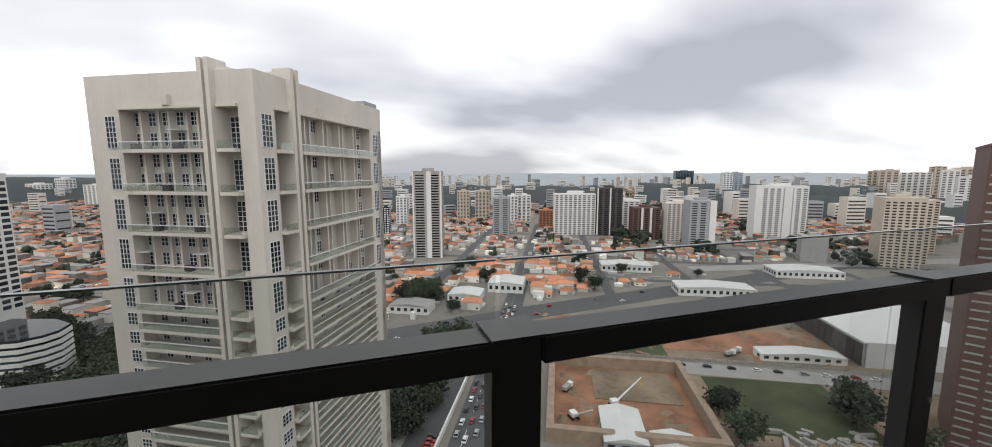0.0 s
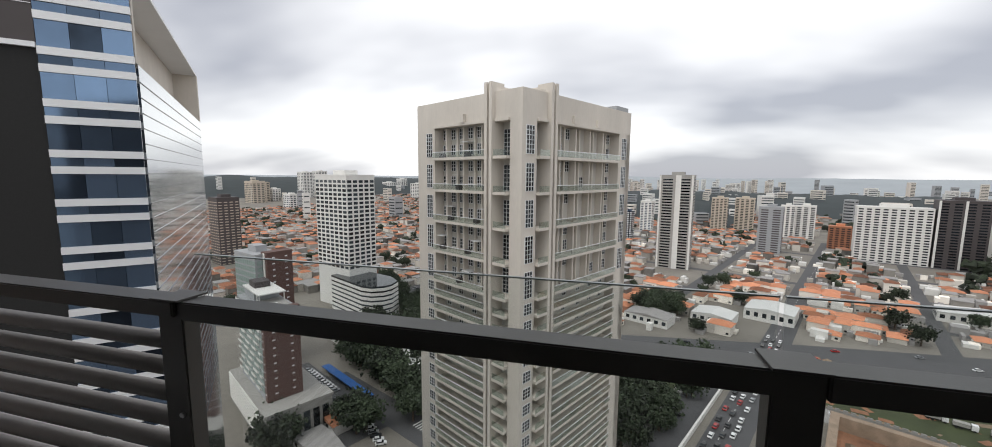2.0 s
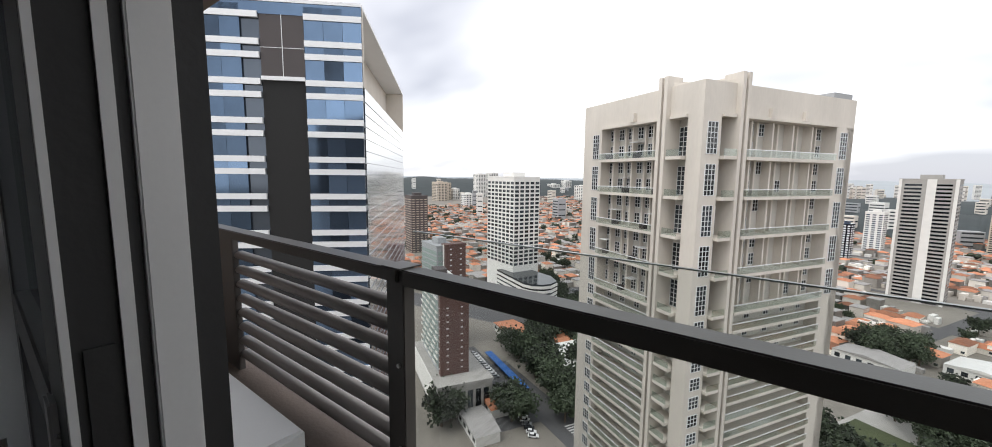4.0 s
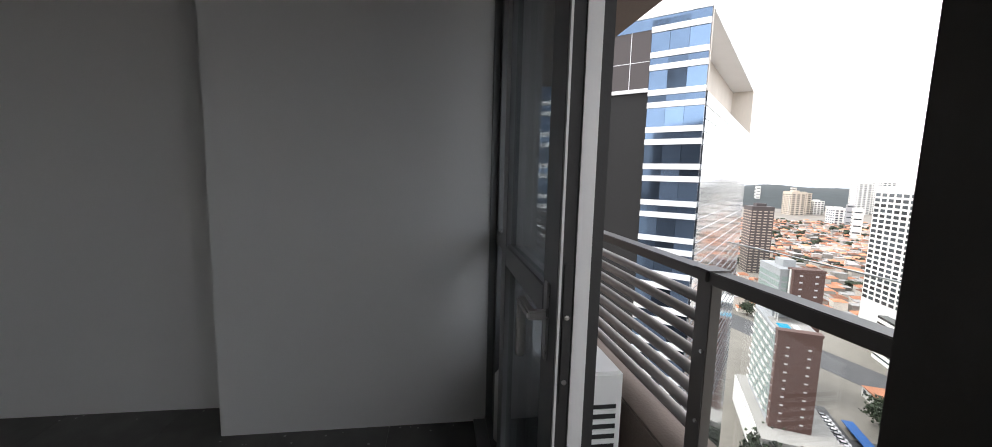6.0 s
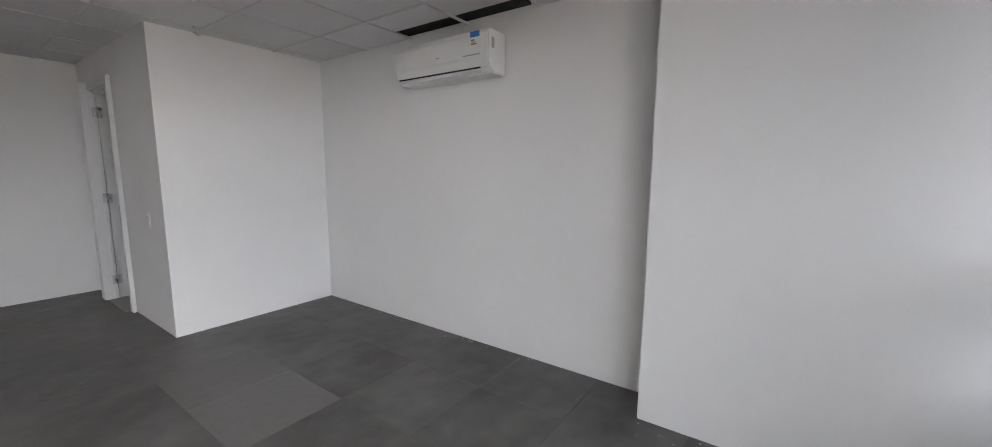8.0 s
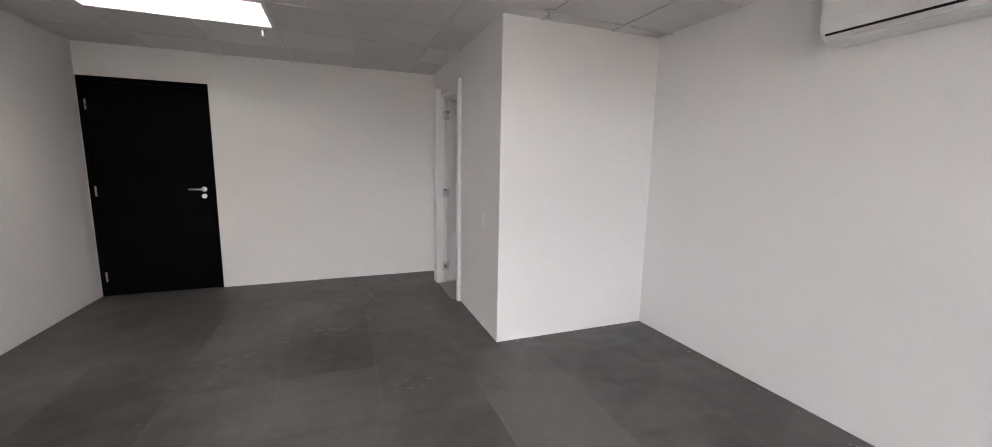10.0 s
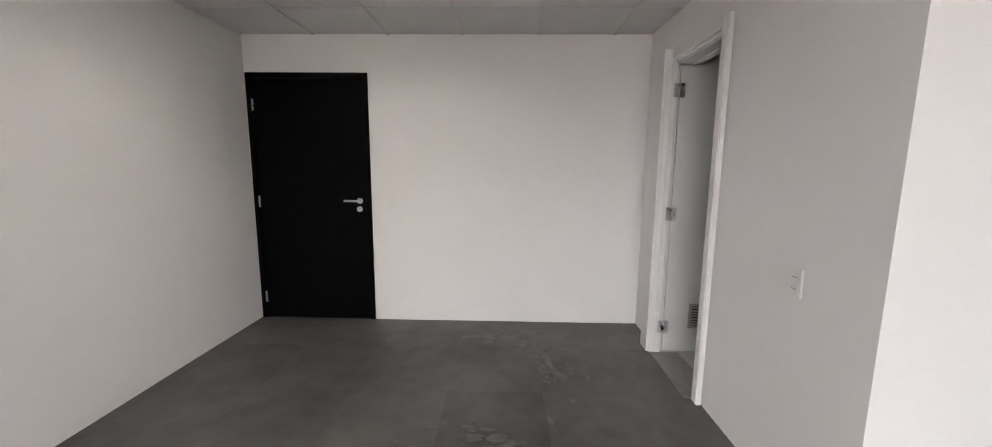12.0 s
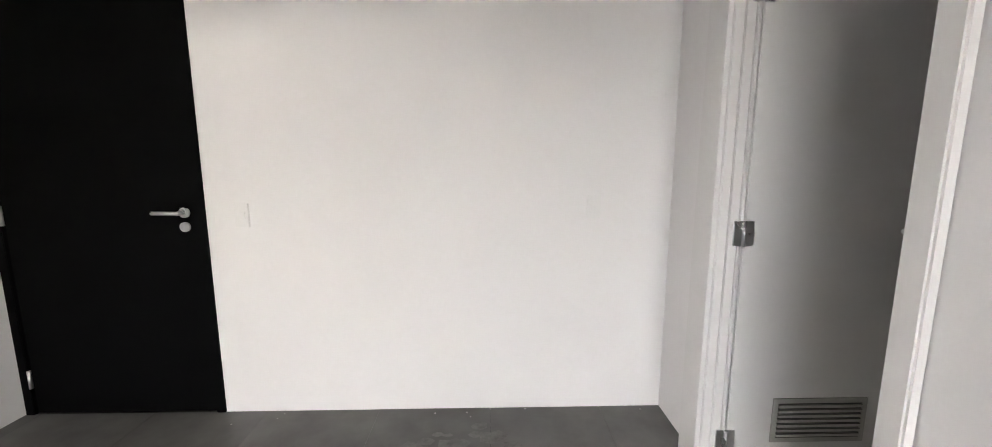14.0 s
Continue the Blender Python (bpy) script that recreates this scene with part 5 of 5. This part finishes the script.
NAME = dict(carw="white", cars="silver", carb="black", carr="red")


def car(x, y, yaw, c):
    t = thing("car", f"{NAME[c]} car on the street below", "car", pose(x, y, G0 + 0.1, 0, 0, yaw), group="cars")
    part("body", CAR[c], None, t)
    part("windows", CAB, None, t)
    part("roof", ROOF[c], None, t)
    for wx in (-1.35, 1.35):
        for wy in (-0.8, 0.8):
            part("wheel", WHEEL, None, t, m=pose(wx, wy, 0.32))


def pickc():
    return rng.choice(("carw", "carw", "carw", "cars", "carb", "carb", "carr"))


for lane, a in enumerate((-36.5, -33, -29.3)):
    bb = 100 + lane * 2
    while bb < 300:
        car(*town(a - (bb - 100) * 0.008 + rng.uniform(-0.4, 0.4), bb), TH + 90 + rng.uniform(-2, 2), pickc())
        bb += rng.uniform(6.2, 12)
for i in range(9):
    car(*town(-46, 118 + i * 2.6), TH + rng.uniform(-3, 3), rng.choice(("carr", "carr", "carb")))
for a, bb in ((-70, 176), (-60, 190), (-56, 200), (-64, 150), (-52, 172)):
    car(*town(a, bb), TH + 20, pickc())
for i in range(11):
    car(*town(-205 + i * 2.9, 82), TH + 78, "carw" if i % 5 else "cars")
    if i < 8:
        car(*town(-168 + i * 3.0, 66 + i * 0.4), TH + 70, pickc())
for i in range(9):
    car(*town(-148 + i * 2.6, 80 - i * 0.5), TH + 60, pickc())
for r in range(4):
    for i in range(16):
        if rng.random() < 0.8:
            car(*town(-295 + i * 4.2, 184 + r * 14), TH + 90, pickc())
for i in range(22):
    f = i / 22
    car(-66 - 139 * f + 4.2, 150 + 180 * f + 3.2, 128, pickc()) if i % 2 else car(-66 - 139 * f - 3.5, 150 + 180 * f - 2.6, 128, pickc())
for i in range(16):
    car(*town(-10 + i * 11 + rng.uniform(-3, 3), 218 - i * 0.3), TH, pickc())
for i in range(14):
    x = -100 + i * 30 + rng.uniform(-8, 8)
    car(x, (195 + (x + 420) * 0.124 if x < 120 else 262 + (x - 120) * 0.076) + rng.choice((-6, 6)), 6, pickc())


def lorry(a, b, yaw):
    t = thing("lorry", "dump lorry parked on the building site", "lorry", RG @ pose(a, b, G0 + 0.15, 0, 0, yaw), group="lorries")
    part("bed", B(-3.5, -1.2, 1.2, 1.2, 1.2, 2.7), M["concrete"], t)
    part("cab", B(1.5, -1.15, 0.6, 3.4, 1.15, 2.9), M["carw"], t, bevel=0.1)
    part("chassis", B(-3.6, -0.8, 0.7, 3.2, 0.8, 1.2), M["tyre"], t)
    for wx in (-2.6, -1.2, 2.4):
        for wy in (-1.0, 1.0):
            part("wheel", WHEEL, None, t, m=pose(wx, wy, 0.5) @ Matrix.Scale(1.5, 4))


for a, b, yw in ((30, 243, 5), (38, 242, 0), (48, 241, -5), (56, 240, 0), (96, 232, 30), (101, 236, 40), (70, 252, 10), (6, 182, 60)):
    lorry(a, b, yw)


def excavator(a, b, yaw):
    t = thing("excavator", "pale crawler crane working in the excavation", "excavator", RG @ pose(a, b, G0 + 0.15, 0, 0, yaw))
    for s in (-1.4, 1.4):
        part("track", B(-2.2, s - 0.35, 0, 2.2, s + 0.35, 0.9), M["tyre"], t, bevel=0.15)
    part("cab", B(-1.8, -1.4, 1.0, 1.4, 1.4, 2.8), M["carw"], t, bevel=0.1)
    part("boom", Geo().tube((1.0, 0, 1.8), (13, 0, 11), 0.45, 0.25, 6), M["carw"], t)
    part("stick", Geo().tube((13, 0, 11), (12.5, 0, 4), 0.12, 0.12, 5), M["yel"], t)


excavator(26, 172, 25)
excavator(8, 160, -60)
g = Geo()
for i in range(70):
    a, b = rng.uniform(66, 150), rng.uniform(146, 166)
    m = RG @ pose(a, b, G0 + 0.1, 0, 0, rng.uniform(0, 180))
    g.box(-rng.uniform(1, 4), -0.8, 0, rng.uniform(1, 4), 0.8, rng.uniform(0.4, 1.8), m)
solid("site_materials", g, M["pave"], "stacks of building materials on the site", "building materials", kind="stuff")

ge, gs2 = Geo(), Geo()
for i in range(260):
    a, b = rng.uniform(-18, 200), rng.uniform(226, 284)
    if i % 4 == 0:
        a, b = rng.uniform(3, 57), rng.uniform(148, 203)
    r = rng.uniform(0.6, 3.2)
    (ge if i % 2 else gs2).hip(-r, -r * 0.6, r, r * 0.6, 0, r * rng.uniform(0.2, 0.5), RG @ pose(a, b, G0 + 0.1, 0, 0, rng.uniform(0, 180)), 0)
solid("earth_mounds", ge, M["earth"], "low mounds of red-brown earth on the site", "earth", kind="stuff")
solid("soil_mounds", gs2, M["soil"], "low mounds of grey-brown soil on the site", "earth", kind="stuff")

def site_cabin(a, b, w):
    t = thing("site_cabin", "long white site cabin beside the site road", "cabin", RG @ pose(a, b, G0 + 0.05), group="site cabins")
    part("body", B(0, 0, 0, w, 2.6, 2.7), M["tower2"], t)
    part("roof", B(-0.2, -0.2, 2.7, w + 0.2, 2.8, 2.95), M["metalroof"], t)
    for i in range(int(w // 2.5)):
        part("window", B(0.6 + i * 2.5, -0.06, 1.1, 1.7 + i * 2.5, 0.02, 2.0), M["pane"], t)


for a, w in ((2, 14), (20, 10), (38, 13)):
    site_cabin(a, 211, w)

# ---- raised floor panels ----
PW = 0.6
panel = [B(0.0005, 0.0005, -0.012, PW - 0.0005, PW - 0.0005, 0.0).mesh("floor_panel", M[k]) for k in ("tile", "bare")]
x0, y0 = -0.935 - 3 * PW, -4.12 - 6 * PW
BARE = ((3, 6), (3, 7))
for i in range(10):
    for j in range(14):
        xa, ya = x0 + i * PW, y0 + j * PW
        xb, yb = min(xa + PW, XR), min(ya + PW, -0.05)
        xa, ya = max(xa, XL), max(ya, YD)
        if xb - xa < 0.02 or yb - ya < 0.02 or (xb < BX and yb < BY):
            continue
        full = xb - xa > PW - 0.01 and yb - ya > PW - 0.01
        me = panel[(i, j) in BARE] if full else B(0.001, 0.001, -0.012, xb - xa - 0.001, yb - ya - 0.001, 0.0).mesh("floor_panel", M["tile"])
        part("floor_panel", me, None, floor, m=pose(xa, ya, rng.uniform(-0.0006, 0.0006)))

# pale scuffed patches of old adhesive on the panels
gp = Geo()
for x, y, rx, ry in ((0.45, -6.7, 0.42, 0.26), (0.1, -6.2, 0.18, 0.4), (0.62, -5.5, 0.3, 0.12), (1.3, -4.9, 0.2, 0.3), (-0.9, -1.2, 0.28, 0.1), (-1.35, -0.75, 0.16, 0.3), (0.2, -4.4, 0.25, 0.1)):
    for q in range(26):
        cx, cy, k = x + rng.gauss(0, rx * 0.5), y + rng.gauss(0, ry * 0.5), rng.randrange(9, 14)
        rr = rng.uniform(0.04, 0.2)
        z1 = 0.0008 + 0.00006 * (len(gp.v) % 17)
        gp.prism([(cx + rx * rr * rng.uniform(0.6, 1.2) * math.cos(a * 2 * math.pi / k), cy + ry * rr * rng.uniform(0.6, 1.2) * math.sin(a * 2 * math.pi / k)) for a in range(k)], 0.0003, z1)
solid("adhesive_patches", gp, M["scuff"], "pale scuffed patches of old adhesive on the floor", "stain", kind="stuff")

# flecks of plaster and paint left along the foot of the walls
g = Geo()
for i in range(70):
    w = rng.random()
    if w < 0.45:
        x, y = XL + abs(rng.gauss(0, 0.05)) + 0.01, rng.uniform(BY, COLY)
    elif w < 0.65:
        x, y = rng.uniform(XL, BX), BY + abs(rng.gauss(0, 0.04)) + 0.01
    elif w < 0.85:
        x, y = COLX + abs(rng.gauss(0, 0.08)) + 0.01, rng.uniform(COLY, -0.1)
    else:
        x, y = rng.uniform(BX, 1.6), YD + abs(rng.gauss(0, 0.05)) + 0.01
    r = rng.uniform(0.003, 0.009)
    k = rng.randrange(4, 7)
    g.prism([(x + r * rng.uniform(0.5, 1.3) * math.cos(q * 2 * math.pi / k), y + r * rng.uniform(0.5, 1.3) * math.sin(q * 2 * math.pi / k)) for q in range(k)], 0.0005, 0.0022)
solid("plaster_flecks", g, M["stone"], "pale plaster flecks along the foot of the walls", "debris", kind="stuff")
